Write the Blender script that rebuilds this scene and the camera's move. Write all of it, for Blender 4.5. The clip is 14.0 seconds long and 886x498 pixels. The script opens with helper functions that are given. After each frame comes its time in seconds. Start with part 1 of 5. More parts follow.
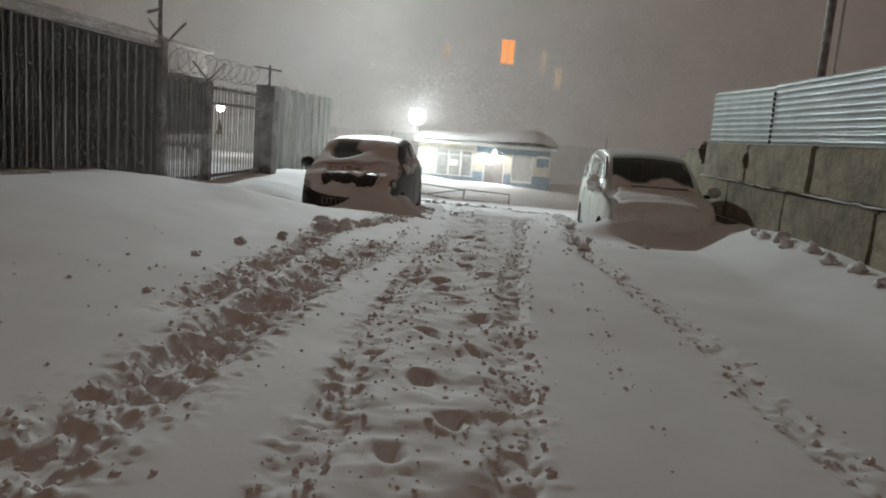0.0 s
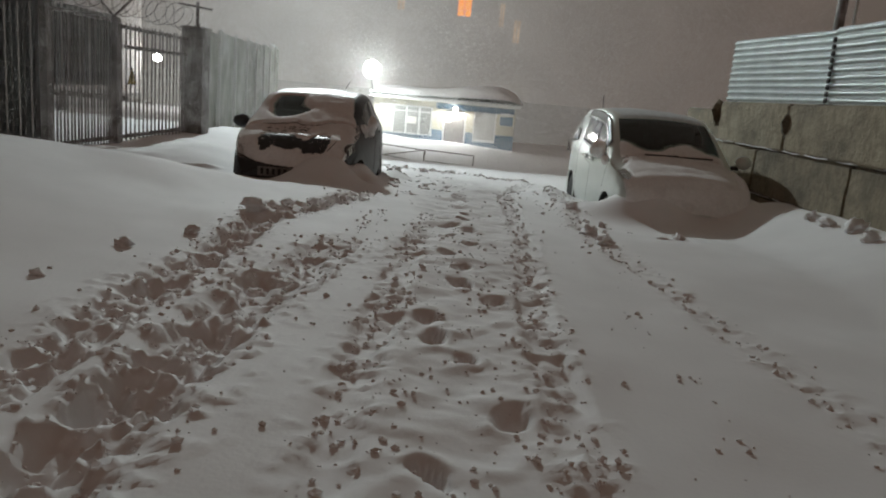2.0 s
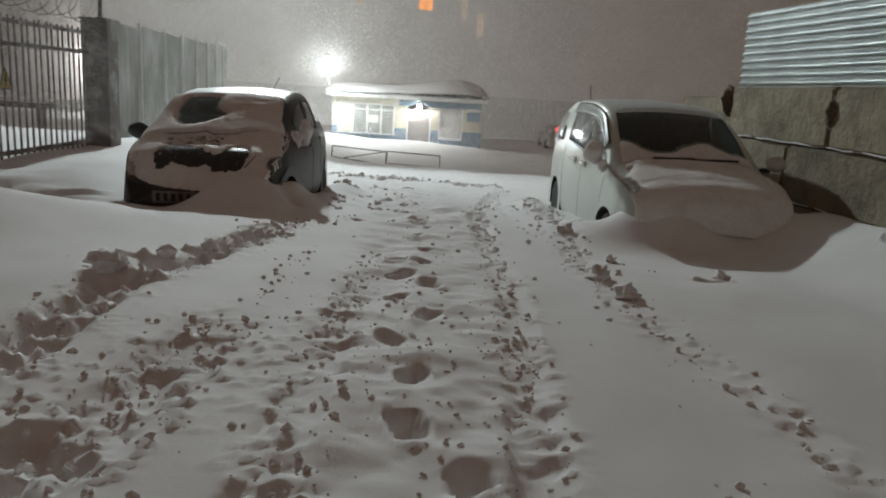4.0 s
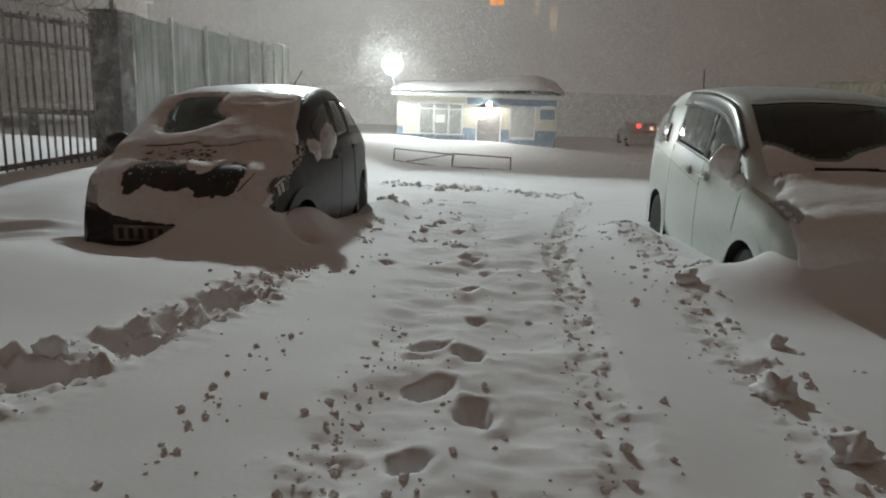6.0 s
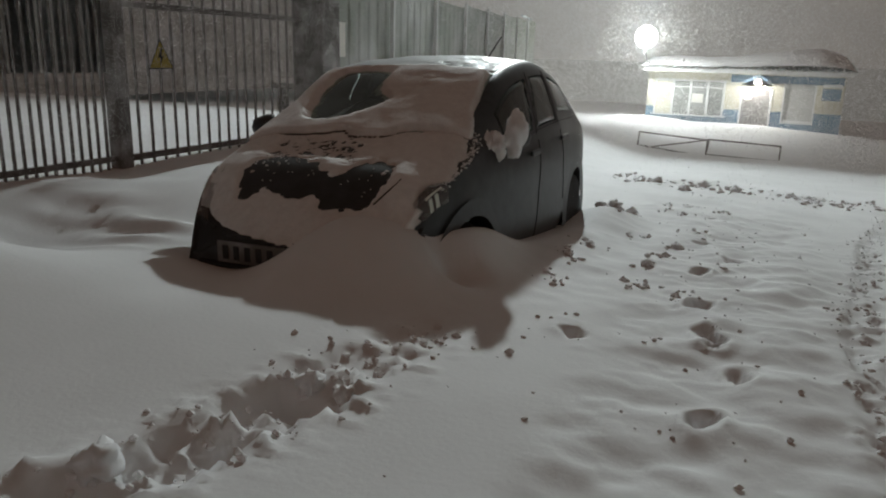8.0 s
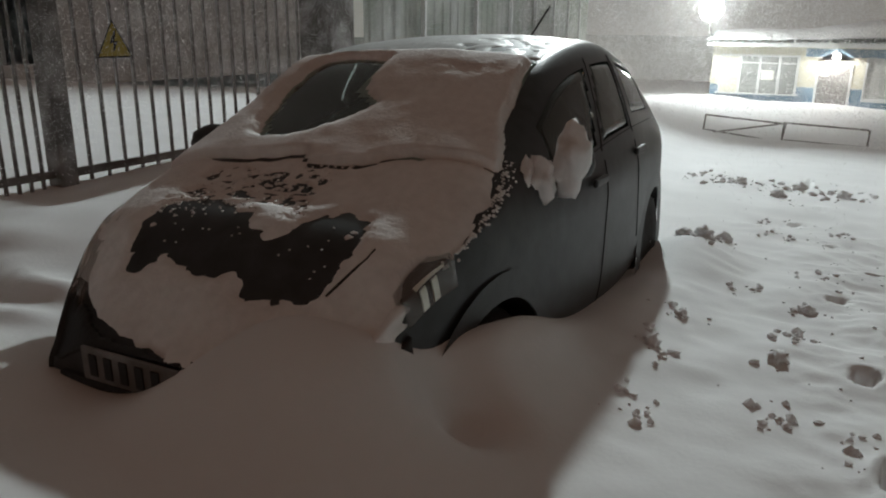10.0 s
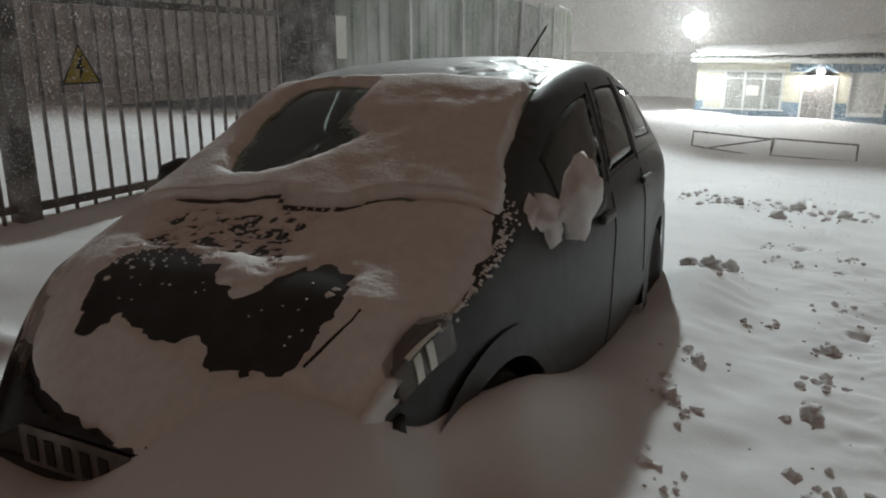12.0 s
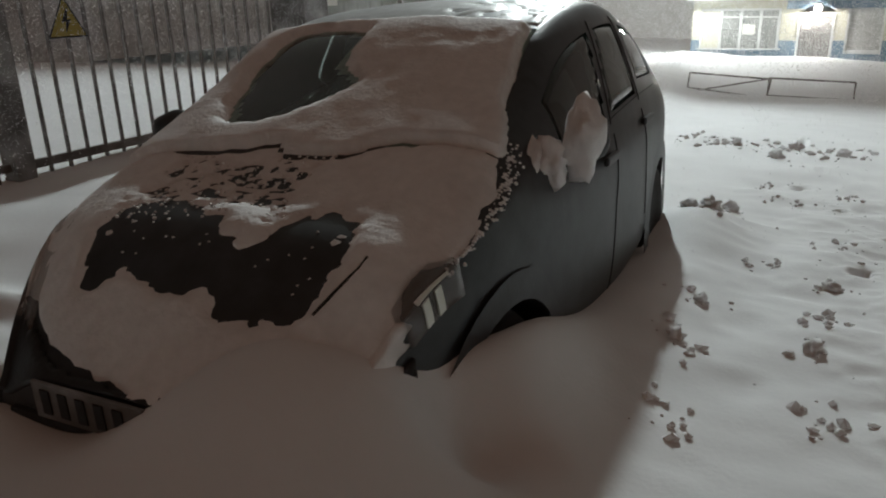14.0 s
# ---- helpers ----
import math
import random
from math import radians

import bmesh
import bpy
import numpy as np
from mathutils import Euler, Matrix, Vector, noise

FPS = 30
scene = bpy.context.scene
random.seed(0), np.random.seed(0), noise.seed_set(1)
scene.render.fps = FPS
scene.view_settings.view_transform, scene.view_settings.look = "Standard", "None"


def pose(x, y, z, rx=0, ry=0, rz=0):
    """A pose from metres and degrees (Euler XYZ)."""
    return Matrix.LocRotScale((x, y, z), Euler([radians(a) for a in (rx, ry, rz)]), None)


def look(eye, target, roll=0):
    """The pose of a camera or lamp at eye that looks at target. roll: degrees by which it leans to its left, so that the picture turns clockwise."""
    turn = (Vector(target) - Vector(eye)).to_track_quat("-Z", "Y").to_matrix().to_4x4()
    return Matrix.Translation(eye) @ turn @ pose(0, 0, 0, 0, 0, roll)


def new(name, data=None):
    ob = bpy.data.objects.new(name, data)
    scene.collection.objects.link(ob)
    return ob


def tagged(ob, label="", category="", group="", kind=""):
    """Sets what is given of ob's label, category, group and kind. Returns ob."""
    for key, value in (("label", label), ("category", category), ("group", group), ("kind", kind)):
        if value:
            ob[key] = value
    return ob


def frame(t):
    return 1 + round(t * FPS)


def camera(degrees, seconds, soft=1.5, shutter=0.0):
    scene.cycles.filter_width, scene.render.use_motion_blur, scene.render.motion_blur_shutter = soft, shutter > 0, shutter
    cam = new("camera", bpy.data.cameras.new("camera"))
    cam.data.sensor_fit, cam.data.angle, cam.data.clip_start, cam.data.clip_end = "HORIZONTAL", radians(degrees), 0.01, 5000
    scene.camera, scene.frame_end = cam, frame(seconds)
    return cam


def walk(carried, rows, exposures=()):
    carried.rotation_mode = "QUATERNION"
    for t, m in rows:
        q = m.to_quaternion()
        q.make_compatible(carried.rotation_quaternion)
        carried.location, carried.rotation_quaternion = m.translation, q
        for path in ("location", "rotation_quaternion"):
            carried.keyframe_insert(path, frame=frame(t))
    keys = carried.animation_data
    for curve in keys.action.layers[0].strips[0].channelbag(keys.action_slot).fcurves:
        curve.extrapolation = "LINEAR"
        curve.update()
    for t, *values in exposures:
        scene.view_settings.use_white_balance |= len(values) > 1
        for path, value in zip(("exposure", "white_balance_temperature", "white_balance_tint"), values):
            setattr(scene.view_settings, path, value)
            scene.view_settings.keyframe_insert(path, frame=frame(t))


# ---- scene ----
cam = camera(62.0, 14.0, 2.0)
METRES, EYE, TILT, LEAN, TURN = 10.53, 1.2, 0.0, 0.0, 4.3
ROWS = [
    (0.0, 0.0, 0.0, 0.0, 0.72, -9.04, -4.55),
    (0.5, -0.0046, 0.0559, -0.004, 0.4, -10.16, -5.72),
    (1.0, -0.0075, 0.1125, -0.0025, -0.57, -10.31, -6.36),
    (1.5, -0.0203, 0.1667, -0.0034, -1.48, -10.8, -6.09),
    (2.0, -0.0207, 0.2172, -0.0046, -2.84, -12.08, -5.12),
    (2.5, -0.018, 0.2674, -0.0061, -4.07, -13.0, -4.54),
    (3.0, -0.0136, 0.318, -0.0062, -6.04, -12.72, -4.07),
    (5.5, 0.0316, 0.5634, -0.0098, -2.99, -11.78, -1.15),
    (6.0, 0.0295, 0.6133, -0.0121, 0.06, -12.52, -1.86),
    (6.5, 0.0436, 0.6614, -0.0139, 4.23, -13.55, -1.85),
    (7.0, 0.047, 0.7009, -0.0143, 9.83, -14.28, -1.15),
    (7.5, 0.0447, 0.743, -0.0148, 15.04, -14.69, -1.14),
    (8.0, 0.0365, 0.7897, -0.0154, 19.1, -14.84, -1.61),
    (8.5, 0.0253, 0.8343, -0.0155, 21.13, -14.95, -1.98),
    (11.0, -0.0135, 0.9715, -0.0135, 23.1, -17.23, -0.13),
    (11.5, -0.0159, 0.972, -0.013, 22.14, -15.61, -0.03),
    (12.0, -0.0167, 0.9709, -0.0128, 21.59, -15.2, -0.08),
    (12.5, -0.0169, 0.9706, -0.0129, 20.5, -16.15, -0.12),
    (13.0, -0.0158, 0.9728, -0.0136, 20.21, -17.42, 0.32),
    (13.5, -0.0181, 0.9715, -0.0142, 21.77, -18.03, 1.17),
    (14.0, -0.0194, 0.9706, -0.0145, 20.84, -19.06, 1.27),
]
EXPOSURES = [(0.0, 0.14), (3.0, 0.07), (6.0, -0.02), (7.0, -0.20), (8.5, -0.10), (11.0, 0.04), (14.0, -0.04)]
walk(cam, [(t, pose(0, 0, EYE, TILT, LEAN, TURN) @ pose(METRES * x, METRES * y, METRES * z, 90 + pitch, roll, yaw)) for t, x, y, z, yaw, pitch, roll in ROWS], EXPOSURES)


# ---- world and lamps ----
def make_world():
    """Night sky full of blown snow: dim and warm from the town behind, bright where the lamps light the air."""
    w = bpy.data.worlds.new("night_sky")
    w.use_nodes = True
    scene.world = w
    nt = w.node_tree
    nt.nodes.clear()
    N, L = nt.nodes.new, nt.links.new
    out, bg, tc = N("ShaderNodeOutputWorld"), N("ShaderNodeBackground"), N("ShaderNodeTexCoord")
    bg.inputs["Strength"].default_value = 1.0
    nz = N("ShaderNodeTexNoise")
    nz.inputs["Scale"].default_value, nz.inputs["Detail"].default_value = 5.0, 5.0
    L(tc.outputs["Generated"], nz.inputs["Vector"])
    base = N("ShaderNodeRGB")
    base.outputs[0].default_value = (0.046, 0.0275, 0.0195, 1)
    total = base.outputs[0]
    # (direction, half-width in degrees, colour): air round the floodlight, and round the hut's lamp
    for way, wide, colour in (((-0.26, 1.0, 0.28), 29.0, (0.175, 0.230, 0.222)), ((-0.22, 1.0, 0.37), 13.0, (0.12, 0.138, 0.134)), ((0.1, -1.0, 0.35), 50.0, (0.060, 0.0295, 0.018)), ((0.75, 1.0, 0.25), 40.0, (0.036, 0.029, 0.027)), ((-0.13, 1.0, 0.03), 15.0, (0.055, 0.064, 0.062)), ((-0.13, 1.0, 0.028), 5.0, (0.07, 0.08, 0.077))):
        dot = N("ShaderNodeVectorMath")
        dot.operation = "DOT_PRODUCT"
        dot.inputs[1].default_value = Vector(way).normalized()
        L(tc.outputs["Generated"], dot.inputs[0])
        ac = N("ShaderNodeMath")
        ac.operation = "ARCCOSINE"
        L(dot.outputs["Value"], ac.inputs[0])
        sc = N("ShaderNodeMath")
        sc.operation = "DIVIDE"
        sc.inputs[1].default_value = radians(wide)
        L(ac.outputs[0], sc.inputs[0])
        sq = N("ShaderNodeMath")
        sq.operation = "POWER"
        sq.inputs[1].default_value = 1.4
        L(sc.outputs[0], sq.inputs[0])
        ex = N("ShaderNodeMath")
        ex.operation = "POWER"
        ex.inputs[0].default_value = 0.42
        L(sq.outputs[0], ex.inputs[1])
        nn = N("ShaderNodeMath")
        nn.operation = "MULTIPLY_ADD"
        nn.inputs[1].default_value, nn.inputs[2].default_value = 0.9, 0.55
        L(nz.outputs["Fac"], nn.inputs[0])
        am = N("ShaderNodeMath")
        am.operation = "MULTIPLY"
        L(ex.outputs[0], am.inputs[0])
        L(nn.outputs[0], am.inputs[1])
        mix = N("ShaderNodeMix")
        mix.data_type, mix.blend_type = "RGBA", "MULTIPLY"
        mix.inputs["Factor"].default_value = 1.0
        mix.inputs["A"].default_value = (*colour, 1)
        L(am.outputs[0], mix.inputs["B"])
        ad = N("ShaderNodeMix")
        ad.data_type, ad.blend_type = "RGBA", "ADD"
        ad.inputs["Factor"].default_value = 1.0
        L(total, ad.inputs["A"])
        L(mix.outputs["Result"], ad.inputs["B"])
        total = ad.outputs["Result"]
    L(total, bg.inputs["Color"])
    L(bg.outputs[0], out.inputs["Surface"])


make_world()


def lamp(name, kind, place, target, energy, color, size=0.3, cone=100, blend=1.0):
    d = bpy.data.lights.new(name, kind)
    d.energy, d.color = energy, color
    if kind == "SPOT":
        d.spot_size, d.spot_blend, d.shadow_soft_size = radians(cone), blend, size
    elif kind == "POINT":
        d.shadow_soft_size = size
    o = new(name, d)
    o.matrix_world = look(place, target)
    return o


# floodlight on a mast over the yard, the lamp on the hut, the lamp over its door
lamp("yard_floodlight", "SPOT", (-6.2, 30.0, 9.7), (-0.5, 9.0, 0.0), 8600, (0.90, 1.0, 1.0), 0.25, 112, 1.0)
lamp("hut_lamp", "POINT", (-4.76, 38.0, 1.87), (0, 0, 0), 750, (0.94, 1.0, 0.97), 0.3)
lamp("yard_lamp_light", "POINT", (-18.9, 49.0, 1.6), (0, 0, 0), 450, (1.0, 0.99, 0.95), 0.25)
lamp("door_lamp", "POINT", (-0.63, 39.22, 0.24), (0, 0, 0), 130, (1.0, 0.98, 0.93), 0.1)


# ---- materials ----
def material(name, base, rough=0.6, metal=0.0, noise_scale=8.0, vary=0.15, bump=0.2, bump_scale=60.0, second=None, second_scale=1.5, second_at=(0.5, 0.65), random_tint=0.0, spec=0.5, trans=0.0, emit=None, emit_strength=0.0, distance=0.01):
    m = bpy.data.materials.new(name)
    m.use_nodes = True
    nt = m.node_tree
    N, L = nt.nodes.new, nt.links.new
    b = nt.nodes["Principled BSDF"]
    b.inputs["Roughness"].default_value, b.inputs["Metallic"].default_value = rough, metal
    b.inputs["Specular IOR Level"].default_value = spec
    b.inputs["Transmission Weight"].default_value = trans
    if emit:
        b.inputs["Emission Color"].default_value, b.inputs["Emission Strength"].default_value = (*emit, 1), emit_strength
    tc = N("ShaderNodeTexCoord")
    n1 = N("ShaderNodeTexNoise")
    n1.inputs["Scale"].default_value, n1.inputs["Detail"].default_value = noise_scale, 6.0
    L(tc.outputs["Object"], n1.inputs["Vector"])
    r1 = N("ShaderNodeMapRange")
    r1.inputs["From Min"].default_value, r1.inputs["From Max"].default_value = 0.3, 0.7
    r1.inputs["To Min"].default_value, r1.inputs["To Max"].default_value = 1 - vary, 1 + vary
    L(n1.outputs["Fac"], r1.inputs["Value"])
    mul = N("ShaderNodeMix")
    mul.data_type, mul.blend_type = "RGBA", "MULTIPLY"
    mul.inputs["Factor"].default_value = 1.0
    L(r1.outputs["Result"], mul.inputs["B"])
    src = None
    if second:
        n2 = N("ShaderNodeTexNoise")
        n2.inputs["Scale"].default_value, n2.inputs["Detail"].default_value = second_scale, 8.0
        L(tc.outputs["Object"], n2.inputs["Vector"])
        r2 = N("ShaderNodeMapRange")
        r2.inputs["From Min"].default_value, r2.inputs["From Max"].default_value = second_at
        L(n2.outputs["Fac"], r2.inputs["Value"])
        mix = N("ShaderNodeMix")
        mix.data_type = "RGBA"
        mix.inputs["A"].default_value, mix.inputs["B"].default_value = (*base, 1), (*second, 1)
        L(r2.outputs["Result"], mix.inputs["Factor"])
        src = mix.outputs["Result"]
    if random_tint:
        oi = N("ShaderNodeObjectInfo")
        r3 = N("ShaderNodeMapRange")
        r3.inputs["To Min"].default_value, r3.inputs["To Max"].default_value = 1 - random_tint, 1 + random_tint
        L(oi.outputs["Random"], r3.inputs["Value"])
        mul2 = N("ShaderNodeMix")
        mul2.data_type, mul2.blend_type = "RGBA", "MULTIPLY"
        mul2.inputs["Factor"].default_value = 1.0
        mul2.inputs["A"].default_value = (*base, 1)
        if src:
            L(src, mul2.inputs["A"])
        L(r3.outputs["Result"], mul2.inputs["B"])
        src = mul2.outputs["Result"]
    mul.inputs["A"].default_value = (*base, 1)
    if src:
        L(src, mul.inputs["A"])
    L(mul.outputs["Result"], b.inputs["Base Color"])
    if bump:
        n3 = N("ShaderNodeTexNoise")
        n3.inputs["Scale"].default_value, n3.inputs["Detail"].default_value = bump_scale, 5.0
        L(tc.outputs["Object"], n3.inputs["Vector"])
        bp = N("ShaderNodeBump")
        bp.inputs["Strength"].default_value, bp.inputs["Distance"].default_value = bump, distance
        L(n3.outputs["Fac"], bp.inputs["Height"])
        L(bp.outputs["Normal"], b.inputs["Normal"])
    return m


SNOW = material("snow", (0.86, 0.87, 0.88), 0.75, vary=0.03, noise_scale=2.0, bump=0.16, bump_scale=45, distance=0.008, spec=0.3)
CRUST = material("snow_crust", (0.87, 0.87, 0.87), 0.7, vary=0.05, noise_scale=25, bump=0.45, bump_scale=60, distance=0.008, spec=0.3, second=(0.80, 0.79, 0.79), second_scale=6, second_at=(0.5, 0.7))
FROST = material("frosty_film", (0.50, 0.54, 0.55), 0.45, vary=0.15, noise_scale=18, bump=0.25, bump_scale=120, distance=0.004, spec=0.6)
FLAKE = material("flying_flakes", (0.9, 0.9, 0.9), 0.6, vary=0.02, bump=0)


def let_light_through(m, share):
    """Thin ice: part of the light passes to the far side."""
    nt = m.node_tree
    out, b = nt.nodes["Material Output"], nt.nodes["Principled BSDF"]
    tr, mix = nt.nodes.new("ShaderNodeBsdfTranslucent"), nt.nodes.new("ShaderNodeMixShader")
    tr.inputs["Color"].default_value = (0.95, 0.95, 0.95, 1)
    mix.inputs["Fac"].default_value = share
    nt.links.new(b.outputs["BSDF"], mix.inputs[1])
    nt.links.new(tr.outputs["BSDF"], mix.inputs[2])
    nt.links.new(mix.outputs["Shader"], out.inputs["Surface"])


let_light_through(FLAKE, 0.6)
CONCRETE = material("old_concrete", (0.28, 0.24, 0.17), 0.9, vary=0.32, noise_scale=6, bump=0.9, bump_scale=18, second=(0.15, 0.13, 0.095), second_scale=1.6, second_at=(0.45, 0.75), random_tint=0.2, distance=0.02)
GALV = material("galvanised_steel", (0.64, 0.71, 0.71), 0.45, 0.25, noise_scale=3, vary=0.12, bump=0.15, bump_scale=14, distance=0.01)
DARK_METAL = material("dark_painted_steel", (0.14, 0.128, 0.12), 0.6, 0.0, noise_scale=6, vary=0.3, bump=0.2, second=(0.34, 0.33, 0.325), second_scale=3, second_at=(0.42, 0.7))
SHEET_BROWN = material("brown_profiled_sheet", (0.46, 0.435, 0.415), 0.7, 0.0, noise_scale=1.5, vary=0.2, bump=0.1, second=(0.72, 0.71, 0.71), second_scale=0.9, second_at=(0.45, 0.8))
SHEET_GREEN = material("pale_green_sheet", (0.31, 0.33, 0.28), 0.65, 0.0, noise_scale=1.5, vary=0.2, bump=0.1, second=(0.5, 0.51, 0.49), second_scale=0.8, second_at=(0.42, 0.7))
PALE_PAINT = material("silver_white_paint", (0.62, 0.66, 0.62), 0.28, 0.25, noise_scale=30, vary=0.05, bump=0.03)
DARK_PAINT = material("dark_green_black_paint", (0.032, 0.036, 0.039), 0.40, 0.0, noise_scale=12, vary=0.3, bump=0.05, second=(0.045, 0.050, 0.053), second_scale=9, second_at=(0.55, 0.9))
RUBBER = material("rubber", (0.02, 0.02, 0.02), 0.85, bump=0.3, bump_scale=90)
BLACK_PLASTIC = material("black_plastic", (0.018, 0.018, 0.019), 0.6, bump=0.2)
SMOKED = material("smoked_plastic", (0.10, 0.105, 0.10), 0.22, bump=0.02, vary=0.1)
REFLECTOR = material("reflector_silver", (0.82, 0.84, 0.78), 0.3, 0.35, vary=0.05, bump=0.05)
RIM = material("alloy", (0.35, 0.36, 0.37), 0.4, 0.9, bump=0.05)
CHROME = material("chrome", (0.8, 0.8, 0.8), 0.12, 1.0, vary=0.02, bump=0)
GLASS_DARK = material("tinted_glass", (0.30, 0.46, 0.40), 0.06, trans=0.95, vary=0.05, bump=0.02, bump_scale=8)
# opaque grey pane: the haze before the dark glass is put into its colour
HAZE_PANE = material("haze_grey_hut_pane", (0.30, 0.31, 0.30), 0.35, vary=0.2, noise_scale=3, bump=0.05)
LENS = material("headlamp_lens", (0.9, 0.9, 0.9), 0.08, trans=0.85, vary=0.02, bump=0)
CABIN = material("cabin_lining", (0.13, 0.145, 0.14), 0.8, bump=0.2)
CREAM = material("cream_wall_paint", (0.66, 0.64, 0.53), 0.8, noise_scale=2, vary=0.1, bump=0.3, bump_scale=30)
BLUE = material("blue_wall_paint", (0.16, 0.25, 0.34), 0.75, noise_scale=2, vary=0.15, bump=0.3, bump_scale=30)
WHITE = material("white_paint", (0.78, 0.79, 0.78), 0.5, noise_scale=4, vary=0.05, bump=0.1)
DOOR_GREY = material("grey_door_steel", (0.24, 0.23, 0.22), 0.5, 0.2, noise_scale=4, vary=0.12, bump=0.1)
PANEL_GREY = material("grey_shutter", (0.55, 0.56, 0.54), 0.6, noise_scale=3, vary=0.08, bump=0.1)
YELLOW = material("faded_yellow_plate", (0.36, 0.27, 0.05), 0.55, noise_scale=20, vary=0.15, bump=0.1)
BLACK = material("black_ink", (0.015, 0.015, 0.015), 0.7, bump=0)
PAPER = material("paper", (0.85, 0.84, 0.78), 0.8, vary=0.03, bump=0)
LAMP_GLOW = material("lamp_glow", (1, 1, 1), 0.5, bump=0, emit=(0.95, 1.0, 0.97), emit_strength=22)
DOOR_GLOW = material("door_lamp_glow", (1, 1, 1), 0.5, bump=0, emit=(1, 0.98, 0.92), emit_strength=14)
WARM_WINDOW = material("lit_orange_window", (0.8, 0.4, 0.1), 0.5, bump=0, vary=0.3, noise_scale=1.2, emit=(1.0, 0.36, 0.10), emit_strength=0.95)
PALE_WINDOW = material("lit_pale_window", (0.6, 0.5, 0.4), 0.5, bump=0, vary=0.3, noise_scale=1.2, emit=(0.55, 0.46, 0.36), emit_strength=0.5)
# panel wall that gives off painted haze; its emission colour is set below
FAR_WALL = material("panel_wall_painted_glow", (0.5, 0.47, 0.44), 0.9, noise_scale=0.15, vary=0.15, bump=0, emit=(0.168, 0.172, 0.162), emit_strength=1.0)


def paint_haze_glow(m, centre, wide, high, near, far):
    """Paints lamp-lit haze into a far material: emission from near to far colour by the way from a centre."""
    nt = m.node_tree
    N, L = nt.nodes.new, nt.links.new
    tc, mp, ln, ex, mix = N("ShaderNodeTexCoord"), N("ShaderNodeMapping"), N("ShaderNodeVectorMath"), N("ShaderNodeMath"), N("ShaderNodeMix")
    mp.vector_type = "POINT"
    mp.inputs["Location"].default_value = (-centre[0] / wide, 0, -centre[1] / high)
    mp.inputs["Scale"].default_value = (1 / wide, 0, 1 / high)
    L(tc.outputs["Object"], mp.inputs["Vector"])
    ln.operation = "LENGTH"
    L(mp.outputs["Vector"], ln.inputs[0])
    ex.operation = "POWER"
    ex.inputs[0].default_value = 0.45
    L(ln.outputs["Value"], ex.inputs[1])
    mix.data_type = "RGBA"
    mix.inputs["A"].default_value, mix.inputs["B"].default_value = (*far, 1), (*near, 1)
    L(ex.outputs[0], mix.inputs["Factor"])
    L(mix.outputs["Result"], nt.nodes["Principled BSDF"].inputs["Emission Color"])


# glow of the lamps in the haze, put into the far wall's emission
paint_haze_glow(FAR_WALL, (-17.0, 15.0), 14.0, 17.0, (0.37, 0.395, 0.38), (0.056, 0.050, 0.044))
# self-glowing strip for the distance, lamp-lit haze painted into its emission
HAZE_STRIP = material("painted_haze_strip", (0.3, 0.29, 0.27), 1.0, bump=0, noise_scale=0.1, vary=0.1, emit=(0.140, 0.144, 0.133), emit_strength=1.0)
paint_haze_glow(HAZE_STRIP, (-8.0, 2.0), 9.0, 9.0, (0.19, 0.20, 0.19), (0.062, 0.056, 0.050))
RED_LAMP = material("red_tail_lamp", (0.5, 0.02, 0.02), 0.4, bump=0, emit=(1.0, 0.05, 0.04), emit_strength=3)
AMBER_LAMP = material("amber_lamp", (0.6, 0.3, 0.1), 0.4, bump=0, emit=(1.0, 0.55, 0.28), emit_strength=2)


# ---- mesh helpers ----
def link_bm(name, bm, mat, parent=None, label="", smooth=False):
    me = bpy.data.meshes.new(name)
    bmesh.ops.recalc_face_normals(bm, faces=bm.faces[:])
    bm.to_mesh(me)
    bm.free()
    if mat:
        me.materials.append(mat)
    if smooth:
        me.polygons.foreach_set("use_smooth", [True] * len(me.polygons))
    ob = new(name, me)
    if parent is not None:
        ob.parent = parent
    if label:
        tagged(ob, label)
    return ob


def part(name, bm, mat, parent, label="", smooth=False):
    return link_bm(name, bm, mat, parent, label, smooth)


def thing(name, label, category, group="", place=None):
    e = new(name)
    e.empty_display_size = 0.2
    if place is not None:
        e.matrix_world = place
    return tagged(e, label, category, group)


def box(x0, y0, z0, x1, y1, z1, bevel=0.0, bm=None, m=None):
    b = bmesh.new()
    bmesh.ops.create_cube(b, size=1.0)
    for v in b.verts:
        v.co = Vector(((x0 + x1) / 2 + v.co.x * (x1 - x0), (y0 + y1) / 2 + v.co.y * (y1 - y0), (z0 + z1) / 2 + v.co.z * (z1 - z0)))
    if bevel:
        bmesh.ops.bevel(b, geom=b.edges[:], offset=bevel, segments=2, affect="EDGES", profile=0.5)
    if m is not None:
        bmesh.ops.transform(b, matrix=m, verts=b.verts[:])
    if bm is None:
        return b
    me = bpy.data.meshes.new("tmp")
    b.to_mesh(me)
    b.free()
    bm.from_mesh(me)
    bpy.data.meshes.remove(me)
    return bm


